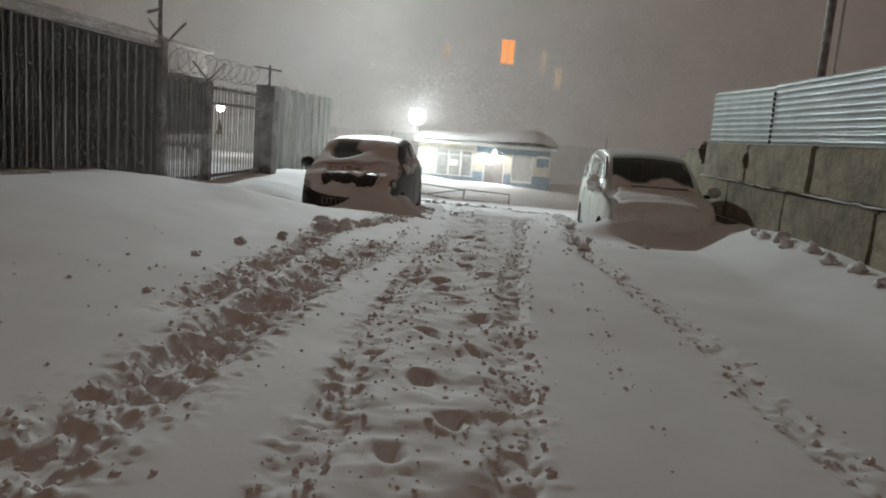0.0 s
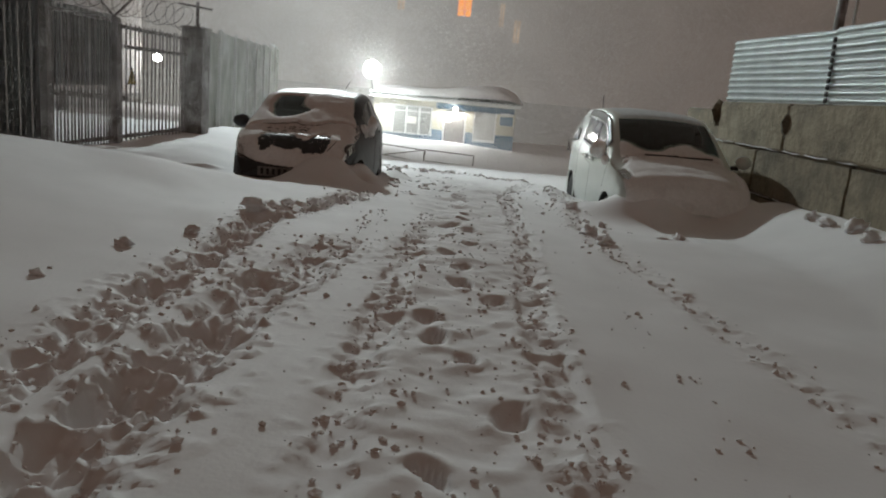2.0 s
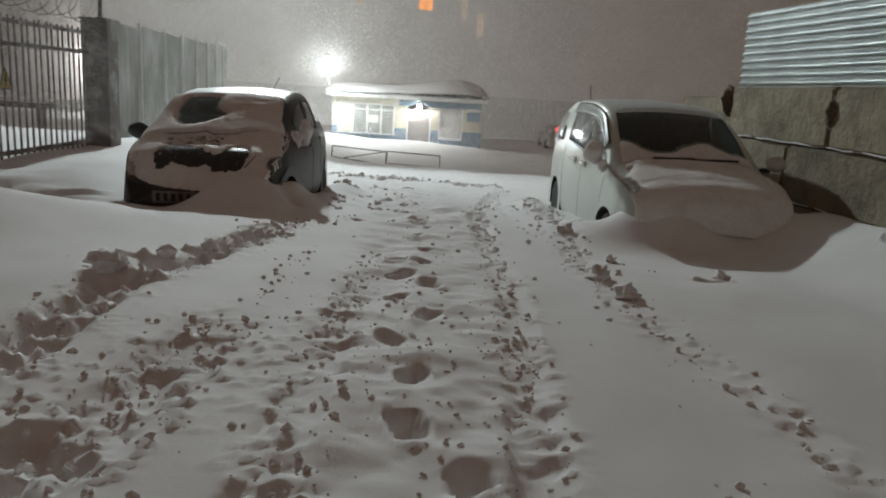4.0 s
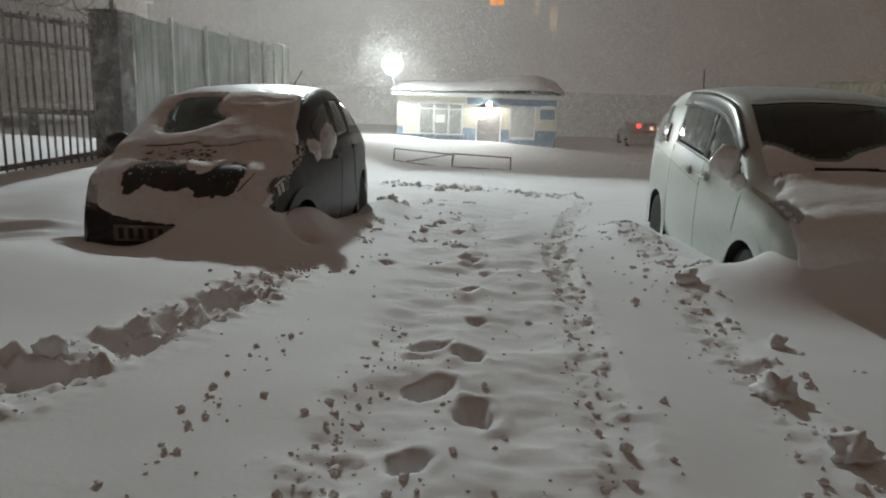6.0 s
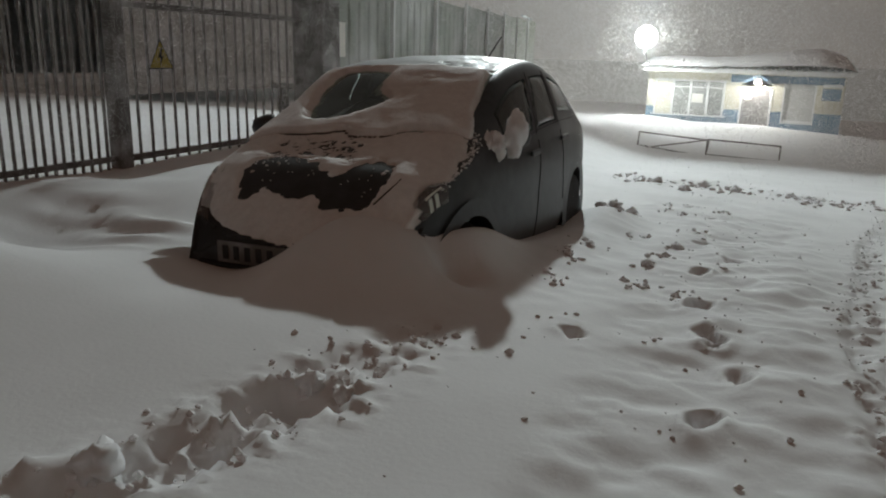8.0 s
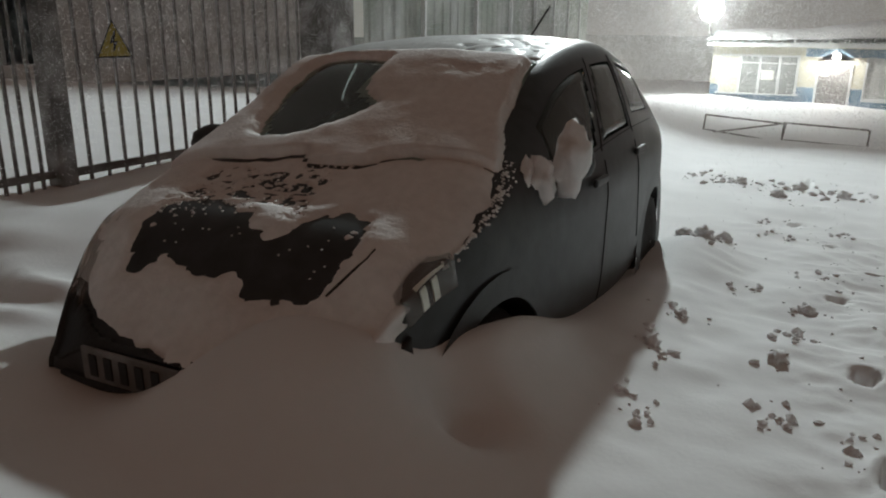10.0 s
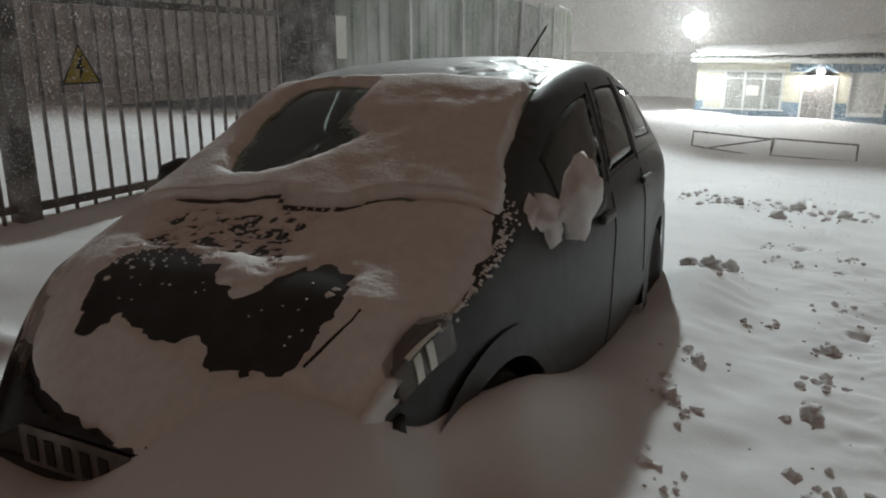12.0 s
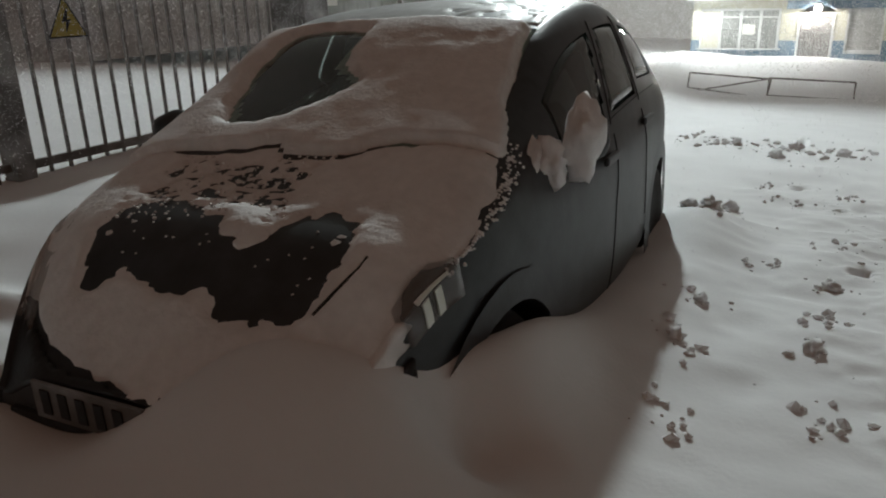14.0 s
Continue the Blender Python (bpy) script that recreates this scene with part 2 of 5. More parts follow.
def tube(points, r, sides=6, bm=None, closed=False, r_end=None):
    """A round bar along points."""
    bm = bm or bmesh.new()
    pts = [Vector(p) for p in points]
    rings = []
    n = len(pts)
    for i, p in enumerate(pts):
        a = pts[(i - 1) % n] if (closed or i > 0) else p
        b = pts[(i + 1) % n] if (closed or i < n - 1) else p
        d = (b - a).normalized()
        up = Vector((0, 0, 1)) if abs(d.z) < 0.9 else Vector((1, 0, 0))
        s = d.cross(up).normalized()
        t = s.cross(d)
        rr = r if r_end is None else r + (r_end - r) * i / (n - 1)
        rings.append([bm.verts.new(p + rr * (math.cos(k * math.tau / sides) * s + math.sin(k * math.tau / sides) * t)) for k in range(sides)])
    for i in range(n if closed else n - 1):
        A, B = rings[i], rings[(i + 1) % n]
        for k in range(sides):
            bm.faces.new((A[k], A[(k + 1) % sides], B[(k + 1) % sides], B[k]))
    if not closed:
        bm.faces.new(rings[0][::-1])
        bm.faces.new(rings[-1])
    return bm


def lathe(profile, axis="y", sides=24, m=None):
    """Turned shape from (radius, along) pairs; the axis is local y."""
    bm = bmesh.new()
    rings = []
    for r, a in profile:
        rings.append([bm.verts.new((r * math.cos(k * math.tau / sides), a, r * math.sin(k * math.tau / sides))) for k in range(sides)])
    for A, B in zip(rings, rings[1:]):
        for k in range(sides):
            bm.faces.new((A[k], A[(k + 1) % sides], B[(k + 1) % sides], B[k]))
    if profile[0][0] > 1e-4:
        bm.faces.new(rings[0])
    if profile[-1][0] > 1e-4:
        bm.faces.new(rings[-1][::-1])
    bmesh.ops.remove_doubles(bm, verts=bm.verts[:], dist=1e-5)
    if m is not None:
        bmesh.ops.transform(bm, matrix=m, verts=bm.verts[:])
    return bm


def grid_bm(P, keep=None, thick=0.0, normals=None):
    """Mesh from an array of places (nu, nv, 3); keep: a mask of its faces; thick: a solid layer that deep outwards."""
    nu, nv = P.shape[:2]
    bm = bmesh.new()
    V = {}

    def vert(i, j, k):
        if (i, j, k) not in V:
            p = P[i, j] if k == 0 else P[i, j] + normals[i, j] * (thick[i, j] if hasattr(thick, "shape") else thick)
            V[i, j, k] = bm.verts.new(p)
        return V[i, j, k]

    solid = normals is not None
    top = 1 if solid else 0
    for i in range(nu - 1):
        for j in range(nv - 1):
            if keep is not None and not keep[i, j]:
                continue
            bm.faces.new((vert(i, j, top), vert(i + 1, j, top), vert(i + 1, j + 1, top), vert(i, j + 1, top)))
            if solid and keep is not None:
                for a, b, oi, oj in (((i, j), (i + 1, j), i, j - 1), ((i + 1, j + 1), (i, j + 1), i, j + 1), ((i, j + 1), (i, j), i - 1, j), ((i + 1, j), (i + 1, j + 1), i + 1, j)):
                    if not (0 <= oi < nu - 1 and 0 <= oj < nv - 1 and keep[oi, oj]):
                        bm.faces.new((vert(*a, 0), vert(*b, 0), vert(*b, 1), vert(*a, 1)))
    return bm


def value_noise(x, y, seed=0):
    """Smooth noise of two arrays, -1 to 1, one lump a unit."""
    xi, yi = np.floor(x).astype(np.int64), np.floor(y).astype(np.int64)
    fx, fy = x - xi, y - yi
    fx, fy = fx * fx * (3 - 2 * fx), fy * fy * (3 - 2 * fy)

    def h(a, b):
        n = (a * 374761393 + b * 668265263 + seed * 982451653) & 0x7FFFFFFF
        n = ((n ^ (n >> 13)) * 1274126177) & 0x7FFFFFFF
        n = n ^ (n >> 16)
        return (n & 0xFFFF) / 32767.5 - 1.0

    return (h(xi, yi) * (1 - fx) + h(xi + 1, yi) * fx) * (1 - fy) + (h(xi, yi + 1) * (1 - fx) + h(xi + 1, yi + 1) * fx) * fy


def fbm(x, y, octaves=4, seed=0):
    s, a = 0.0, 1.0
    for o in range(octaves):
        s = s + a * value_noise(x * 2 ** o + 17.3 * o, y * 2 ** o - 9.1 * o, seed + o)
        a *= 0.5
    return s


def smooth(a, b, x):
    t = np.clip((x - a) / (b - a), 0, 1)
    return t * t * (3 - 2 * t)


# ---- ground ----
def curve(x, keys):
    return np.interp(x, [k[0] for k in keys], [k[1] for k in keys])


def bump_at(x, y, cx, cy, rx, ry, h, p=2.0):
    d = (np.abs((x - cx) / rx) ** 2 + np.abs((y - cy) / ry) ** 2)
    return h * np.exp(-d ** (p / 2))


SLOPE = [(-40, 0.6), (0, 0.0), (5, -0.02), (8, -0.05), (12, -0.16), (15, -0.38), (18, -0.58), (24, -1.02), (30, -1.48), (36, -1.60), (60, -1.9), (300, -3.0)]
# wheel tracks: the way of their middle (y, x), half width, depth, lumpiness
TRACKS = [
    ([(-3, -1.35), (2, -1.5), (6, -1.46), (7.4, -1.3), (8.8, -1.1)], 0.20, 0.085, 0.06, -3, 8.0),
    ([(2, -2.1), (6, -1.98), (8.5, -2.02), (9.6, -1.7), (11.1, -1.42)], 0.15, 0.07, 0.05, 4.5, 11.1),
    ([(-3, -0.55), (2.5, -0.61), (5, -0.70), (8.5, -0.68), (10, -0.64)], 0.11, 0.030, 0.036, -3, 9.0),
    ([(-3, 0.1), (3, 0.15), (6, 0.15), (9, 0.25), (12, 0.30), (15, 0.7), (18, 1.3)], 0.10, 0.026, 0.032, -3, 17.5),
    ([(-3, 2.0), (3, 1.48), (5, 1.38), (7, 1.16), (8.5, 0.92), (10, 0.93), (11.3, 1.1), (13.3, 1.0), (15, 1.1)], 0.10, 0.018, 0.024, -3, 13.5),
]
FEET = [(-0.14, 2.9), (-0.32, 2.5), (-0.30, 3.5), (-0.08, 4.1), (-0.08, 4.87), (-0.38, 4.4), (-0.26, 5.51), (-0.43, 5.75), (-0.45, 6.05), (-0.09, 6.44), (-0.30, 6.8), (-0.28, 7.28), (-0.40, 7.74),
        (-0.22, 8.15), (-0.41, 8.53), (-0.20, 8.93), (-0.40, 9.12), (-0.24, 9.5), (-0.44, 9.62), (-0.25, 10.12), (-0.30, 10.75), (-0.22, 11.21), (-0.34, 11.6), (-0.41, 12.17), (-0.89, 11.36), (-0.5, 12.9),
        (-0.3, 13.5), (-0.55, 14.2), (-0.35, 15.0), (-0.6, 15.8), (-0.85, 16.6), (-0.7, 17.6), (-0.95, 18.8), (-0.8, 20.0)]


PITS = [(-1.86, 9.02, 0.20, 0.13, 0.11), (-1.72, 9.45, 0.15, 0.10, 0.08), (-1.55, 10.22, 0.15, 0.12, 0.11), (-1.62, 9.85, 0.12, 0.09, 0.07), (-1.98, 8.55, 0.16, 0.12, 0.10), (-1.45, 6.5, 0.16, 0.20, 0.05), (-1.5, 5.6, 0.15, 0.22, 0.05), (-1.47, 4.7, 0.17, 0.2, 0.045), (-1.5, 3.7, 0.18, 0.25, 0.045), (0.95, 9.55, 0.10, 0.10, 0.07), (1.72, 9.25, 0.09, 0.06, 0.05), (-1.95, 6.9, 0.13, 0.2, 0.06), (-2.0, 6.2, 0.14, 0.16, 0.07)]


def height_smooth(x, y):
    z = curve(y, SLOPE) + 0 * x
    # drift along the fence, its end and the hollow before the gate
    fence = curve(y, [(-40, 0.5), (6, 0.42), (9.5, 0.42), (10.6, 0.38), (11.5, 0.20), (13, 0.20), (17, 0.50), (22, 0.6), (40, 0.3)])
    z = z + fence * smooth(-2.3, -5.2, x)
    z = z - bump_at(x, y, -4.5, 11.5, 0.75, 0.8, 0.30) + bump_at(x, y, -4.1, 13.4, 0.6, 1.2, 0.14) + bump_at(x, y, -3.6, 10.2, 0.9, 0.7, 0.10)
    # wind-cut lips of the hollow beside the dark car
    rr = np.sqrt((x + 3.75) ** 2 + ((y - 12.75) / 0.9) ** 2)
    lip = np.exp(-((rr - 0.95) / 0.10) ** 2) + 0.6 * np.exp(-((rr - 1.22) / 0.08) ** 2) + 0.4 * np.exp(-((rr - 1.45) / 0.08) ** 2)
    z = z + 0.06 * lip * smooth(-3.35, -3.7, x) * smooth(12.9, 12.3, y)
    # snow against the block wall
    z = z + 0.31 * smooth(2.45, 3.6, x) * curve(y, [(0, 0.6), (6, 0.9), (9.5, 1.1), (13, 1.0), (16, 0.6), (24, 0)])
    # snow banked before and over the noses of both cars
    z = z + bump_at(x, y, -1.96, 11.60, 0.375, 0.44, 0.34, 2.5) + bump_at(x, y, -1.62, 12.15, 0.16, 0.45, 0.20) + bump_at(x, y, -1.45, 11.9, 0.25, 0.6, 0.04) + bump_at(x, y, -2.2, 10.7, 0.9, 0.5, 0.05)
    z = z - bump_at(x, y, -1.60, 11.66, 0.13, 0.13, 0.20) - bump_at(x, y, -1.55, 13.9, 0.16, 0.6, 0.03) + bump_at(x, y, -2.34, 11.40, 0.26, 0.33, 0.13) + bump_at(x, y, -1.5, 13.3, 0.30, 1.2, 0.10) + bump_at(x, y, -1.42, 14.7, 0.3, 0.5, 0.12)
    z = z + bump_at(x, y, 1.95, 11.02, 0.46, 0.42, 0.40, 2.5) + bump_at(x, y, 2.75, 11.25, 0.75, 0.60, 0.26, 2.5) + bump_at(x, y, 1.12, 12.7, 0.28, 0.8, 0.08) + bump_at(x, y, 0.98, 13.1, 0.20, 0.6, 0.09) + bump_at(x, y, 1.30, 11.2, 0.40, 0.55, 0.13)
    z = z - bump_at(x, y, 1.46, 11.42, 0.10, 0.20, 0.05) - bump_at(x, y, 1.38, 14.0, 0.22, 0.5, 0.06)
    z = z - bump_at(x, y, 3.35, 12.2, 0.2, 1.3, 0.20)
    # mound at the foot of the hut
    z = z + bump_at(x, y, -1.5, 38.6, 4.4, 2.2, 0.42)
    return z + 0.03 * fbm(x * 0.45, y * 0.45, 3, 3) + 0.010 * fbm(x * 1.7, y * 0.9, 3, 9)


def height(x, y):
    z = height_smooth(x, y)
    trodden = np.zeros_like(z)
    for way, half, depth, lumps, y0, y1 in TRACKS:
        mid = curve(y, [(a, b) for a, b in way]) + 0.05 * value_noise(y * 0.8, y * 0 + depth * 100, 5)
        d = np.abs(x - mid)
        on = smooth(y0 - 0.5, y0 + 0.5, y) * (1 - smooth(y1 - 0.8, y1 + 0.4, y))
        gap = 0.45 + 0.55 * smooth(-0.35, 0.35, value_noise(x * 1.1, y * 0.9, 31))
        core = (1 - smooth(half * 0.55, half * 1.25, d)) * on * gap
        wide = (1 - smooth(half * 0.9, half * 2.6, d)) * on
        rough = np.maximum(fbm(x * 12.5, y * 12.5, 4, 11), -0.8)
        fine = np.abs(fbm(x * 24, y * 24, 2, 13))
        z = z - depth * core + lumps * (0.75 if lumps > 0.04 else 0.5) * rough * core + lumps * 0.5 * fine * wide * smooth(0.0, 0.4, rough)
        trodden = np.maximum(trodden, wide)
    for k, (fx, fy) in enumerate(FEET):
        a = 0.5 * math.sin(k * 2.7)
        u, v = (x - fx) * math.cos(a) + (y - fy) * math.sin(a), -(x - fx) * math.sin(a) + (y - fy) * math.cos(a)
        d = np.sqrt((u / 0.060) ** 2 + (v / 0.100) ** 2) + 0.55 * value_noise(x * 7, y * 7, k) + 0.28 * value_noise(x * 19, y * 19, k)
        z = z - (0.16 if fy > 6.5 else 0.10) * (0.75 + 0.35 * math.sin(k * 4.1)) * (1 - smooth(0.45, 0.98, d)) + 0.014 * np.exp(-((d - 1.35) / 0.35) ** 2) * np.maximum(0, fbm(x * 8, y * 8, 2, 40 + k) + 0.5)
    # ragged pits where the outer wheel broke through
    for k, (fx, fy, rx, ry, deep) in enumerate(PITS):
        d = np.sqrt(((x - fx) / rx) ** 2 + ((y - fy) / ry) ** 2) + 0.6 * value_noise(x * 8, y * 8, 60 + k) + 0.25 * value_noise(x * 22, y * 22, 70 + k)
        z = z - deep * (1 - smooth(0.35, 1.0, d)) + 0.5 * deep * np.exp(-((d - 1.25) / 0.3) ** 2) * smooth(-0.1, 0.5, (y - fy) / ry) * np.maximum(0, 0.6 + fbm(x * 12, y * 12, 3, 80 + k))
    # wind-patted snow beside the dark car
    z = z + 0.022 * fbm(x * 2.6, y * 2.6, 3, 91) * smooth(-1.6, -1.1, x) * smooth(0.6, 0.1, x) * smooth(11.0, 12.5, y) * (1 - smooth(17, 20, y))
    # churned snow in the middle of the lane
    mess = (1 - smooth(0.30, 0.62, np.abs(x + 0.27))) * smooth(-2, 1, y) * (1 - smooth(14, 19, y))
    z = z + mess * 0.020 * fbm(x * 3.6, y * 4.4, 4, 21)
    ridge = np.exp(-((y - (18.9 - 0.35 * (x + 0.6))) / 0.35) ** 2) * smooth(-2.4, -1.6, x) * (1 - smooth(1.0, 2.0, x))
    z = z + ridge * 0.07 * np.maximum(0, fbm(x * 4, y * 4, 3, 27))
    return z


def ground_z(x, y):
    return float(height(np.array([float(x)]), np.array([float(y)]))[0])


def graded(fine_a, fine_b, step, far_a, far_b, grow=1.16):
    mid = list(np.arange(fine_a, fine_b, step))
    lo, hi, s = [], [], step
    p = fine_a
    while p > far_a:
        s *= grow
        p -= s
        lo.append(p)
    p, s = mid[-1], step
    while p < far_b:
        s *= grow
        p += s
        hi.append(p)
    return np.array(lo[::-1] + mid + hi)


def make_ground():
    xs, ys = graded(-3.0, 2.2, 0.022, -300, 300), graded(1.2, 16.0, 0.022, -200, 400, 1.10)
    X, Y = np.meshgrid(xs, ys)
    Z = height(X, Y)
    ny, nx = X.shape
    me = bpy.data.meshes.new("ground")
    me.vertices.add(nx * ny)
    me.vertices.foreach_set("co", np.stack([X, Y, Z], -1).reshape(-1).astype(np.float32))
    i = (np.arange(ny - 1)[:, None] * nx + np.arange(nx - 1)[None, :]).reshape(-1)
    q = np.stack([i, i + 1, i + nx + 1, i + nx], -1).reshape(-1).astype(np.int32)
    n = len(i)
    me.loops.add(4 * n)
    me.loops.foreach_set("vertex_index", q)
    me.polygons.add(n)
    me.polygons.foreach_set("loop_start", np.arange(0, 4 * n, 4, dtype=np.int32))
    me.polygons.foreach_set("use_smooth", np.ones(n, dtype=bool))
    me.update(calc_edges=True)
    me.materials.append(SNOW)
    tagged(new("ground", me), "deep drifted snow with wheel tracks and footprints", "snow ground", kind="structure")


make_ground()


# ---- block wall with steel sheets ----
WALL_X = 3.56


def block_mesh(length, height_, depth, seed):
    bm = bmesh.new()
    bmesh.ops.create_cube(bm, size=1.0)
    for v in bm.verts:
        v.co = Vector((v.co.x * depth, v.co.y * length, v.co.z * height_))
    bmesh.ops.bevel(bm, geom=bm.edges[:], offset=0.025, segments=2, affect="EDGES")
    bmesh.ops.subdivide_edges(bm, edges=[e for e in bm.edges if e.calc_length() > 0.3], cuts=5, use_grid_fill=True)
    for v in bm.verts:
        p = v.co * 3.0 + Vector((seed * 7.3, 0, 0))
        v.co += 0.014 * noise.noise_vector(p) + 0.006 * noise.noise_vector(p * 4)
    me = bpy.data.meshes.new("concrete_block")
    bm.to_mesh(me)
    bm.free()
    me.materials.append(CONCRETE)
    return me


def make_block_wall():
    root = thing("block_wall", "rough grey concrete foundation blocks stacked in courses", "wall")
    root["kind"] = "structure"
    meshes = [block_mesh(2.38, 0.58, 0.5, s) for s in range(4)]
    rng = random.Random(4)
    for row, (zc, start, end) in enumerate(((-0.4 + 0.29, 13.7, -12), (0.2 + 0.29, 14.65, -12), (0.8 + 0.29, 13.85, -12))):
        y, k = start, 0
        while y > end:
            ob = new("concrete_block", meshes[(k + row) % 4])
            ob.matrix_world = pose(WALL_X + 0.25 + rng.uniform(-0.02, 0.03), y - 1.2, zc, 0, rng.uniform(-0.6, 0.6), rng.uniform(-0.7, 0.7))
            ob.parent = root
            y -= 2.42
            k += 1
    # blocks past the sheets, set back a little
    for yc, zc, dx in ((15.35, 0.98, 0.35), (16.1, 0.30, 0.3), (17.9, 0.75, 0.5), (18.5, 0.1, 0.4)):
        ob = new("concrete_block", meshes[int(yc) % 4])
        ob.matrix_world = pose(WALL_X + 0.25 + dx, yc, zc, 0, 0, rng.uniform(-2, 2))
        ob.parent = root
    # mortar and packed snow in the joints
    bm = bmesh.new()
    for zc in (0.20, 0.80):
        pts = [(WALL_X + 0.02 + 0.022 * math.sin(k * 1.9) + 0.015 * math.sin(k * 0.71), 14 - k * 0.22, zc + 0.004 + 0.008 * math.sin(k * 2.3)) for k in range(100)]
        tube(pts, 0.009, 5, bm)
    part("joint_snow", bm, CRUST, root, "thin line of snow in the joint", True)
    # a broken lump and rags stuck at the wall's end
    for yc, zc, s in ((11.42, 1.12, 0.09), (13.95, 1.2, 0.11)):
        bm = bmesh.new()
        bmesh.ops.create_icosphere(bm, subdivisions=3, radius=1.0)
        for v in bm.verts:
            v.co = Vector((v.co.x * s * 0.6, v.co.y * s, v.co.z * s * 1.7)) + 0.7 * s * noise.noise_vector(v.co * 2.2)
            v.co += Vector((WALL_X + 0.02, yc, zc))
        part("joint_rubble", bm, CONCRETE, root, "crumbled mortar in the joint", True)


def sheet_mesh(length, top_a, top_b, bottom, ribs=10):
    """A sheet with ribs that run along it; y from 0 to length, its top rising from top_a to top_b."""
    bm = bmesh.new()
    per = 6
    shape = (0.0, 0.0, 0.018, 0.022, 0.018, 0.0)
    cols = 24
    V = []
    for i in range(ribs * per + 1):
        f = i / (ribs * per)
        row = []
        for j in range(cols + 1):
            g = j / cols
            z = bottom + f * (top_a + (top_b - top_a) * g - bottom)
            dent = 0.010 * noise.noise(Vector((g * length * 1.7, f * 2.2, length))) + 0.004 * noise.noise(Vector((g * length * 7, f * 9, 2.0)))
            row.append(bm.verts.new((-shape[i % per] + dent, g * length, z)))
        V.append(row)
    for i in range(ribs * per):
        for j in range(cols):
            bm.faces.new((V[i][j], V[i][j + 1], V[i + 1][j + 1], V[i + 1][j]))
    bmesh.ops.solidify(bm, geom=bm.faces[:], thickness=0.002)
    return bm


def make_sheets():
    root = thing("sheet_hoarding", "galvanised ribbed steel sheets fixed above the block wall", "fence")
    for y0, y1, ta, tb, dx in ((10.55, 13.75, 2.18, 2.27, 0.05), (7.25, 10.62, 2.17, 2.20, 0.025), (3.9, 7.32, 2.15, 2.18, 0.05), (0.6, 3.96, 2.13, 2.16, 0.025)):
        bm = sheet_mesh(y1 - y0, ta, tb, 1.385)
        bmesh.ops.translate(bm, verts=bm.verts[:], vec=(WALL_X + dx, y0, 0))
        part("steel_sheet", bm, GALV, root)
    for y in (13.6, 10.6, 7.3, 4.0):
        part("post", box(WALL_X + 0.08, y - 0.03, 1.3, WALL_X + 0.14, y + 0.03, 2.1, 0.004), DARK_METAL, root)
    for k in range(10):
        z = 1.42 + k * 0.072
        bm = lathe([(0.0, 0), (0.03, 0.0), (0.03, 0.02), (0.0, 0.03)], sides=10)
        bmesh.ops.transform(bm, matrix=pose(WALL_X + 0.006, 10.56 + 0.004 * k, z, 0, 0, 90), verts=bm.verts[:])
        part("sheet_end", bm, BLACK_PLASTIC, root)


# ---- fence and gate ----
FX = -5.5


def profiled_sheet(y0, y1, z0, z1, x, mat, root, pitch=0.2, deep=0.03, name="fence_sheet"):
    bm = bmesh.new()
    pts = []
    y, k = y0, 0
    while y < y1:
        for dy, dx in ((0, 0), (0.45, 0), (0.55, 1), (0.9, 1)):
            pts.append((min(y + dy * pitch, y1), dx * deep))
        y += pitch
    pts.append((y1, 0))
    lo = [bm.verts.new((x + d, yy, z0)) for yy, d in pts]
    hi = [bm.verts.new((x + d, yy, z1)) for yy, d in pts]
    for i in range(len(pts) - 1):
        if pts[i + 1][0] > pts[i][0]:
            bm.faces.new((lo[i], lo[i + 1], hi[i + 1], hi[i]))
    bmesh.ops.solidify(bm, geom=bm.faces[:], thickness=0.004)
    return part(name, bm, mat, root)


def bars(y0, y1, z0, z1, step, root):
    n = int((y1 - y0) / step)
    me = None
    for k in range(1, n):
        if me is None:
            bm = box(-0.011, -0.011, 0, 0.011, 0.011, z1 - z0, 0.003)
            me = bpy.data.meshes.new("bar")
            bm.to_mesh(me)
            bm.free()
            me.materials.append(DARK_METAL)
        ob = new("bar", me)
        ob.parent = root
        ob.matrix_world = pose(FX, y0 + k * (y1 - y0) / n, z0 + 0.01 * math.sin(k * 5.1), 0, 0.25 * math.sin(k * 3.3), 0)


def coil(y0, y1, z, r, root, turns):
    bm = bmesh.new()
    n = turns * 22
    pts = []
    for k in range(n + 1):
        a = k / 22 * math.tau
        rr = r * (1 + 0.10 * math.sin(k * 0.37))
        pts.append((FX + rr * math.cos(a), y0 + (y1 - y0) * k / n + 0.10 * math.sin(a), z + rr * math.sin(a)))
    tube(pts, 0.006, 4, bm)
    part("wire_coil", bm, DARK_METAL, root, "coiled barbed wire with frost")


def bracket(y, z, root, size=0.32):
    bm = bmesh.new()
    for s in (-1, 1):
        tube([(FX, y, z), (FX + s * size * 0.9, y + 0.04 * s, z + size)], 0.02, 5, bm)
    part("bracket", bm, DARK_METAL, root)


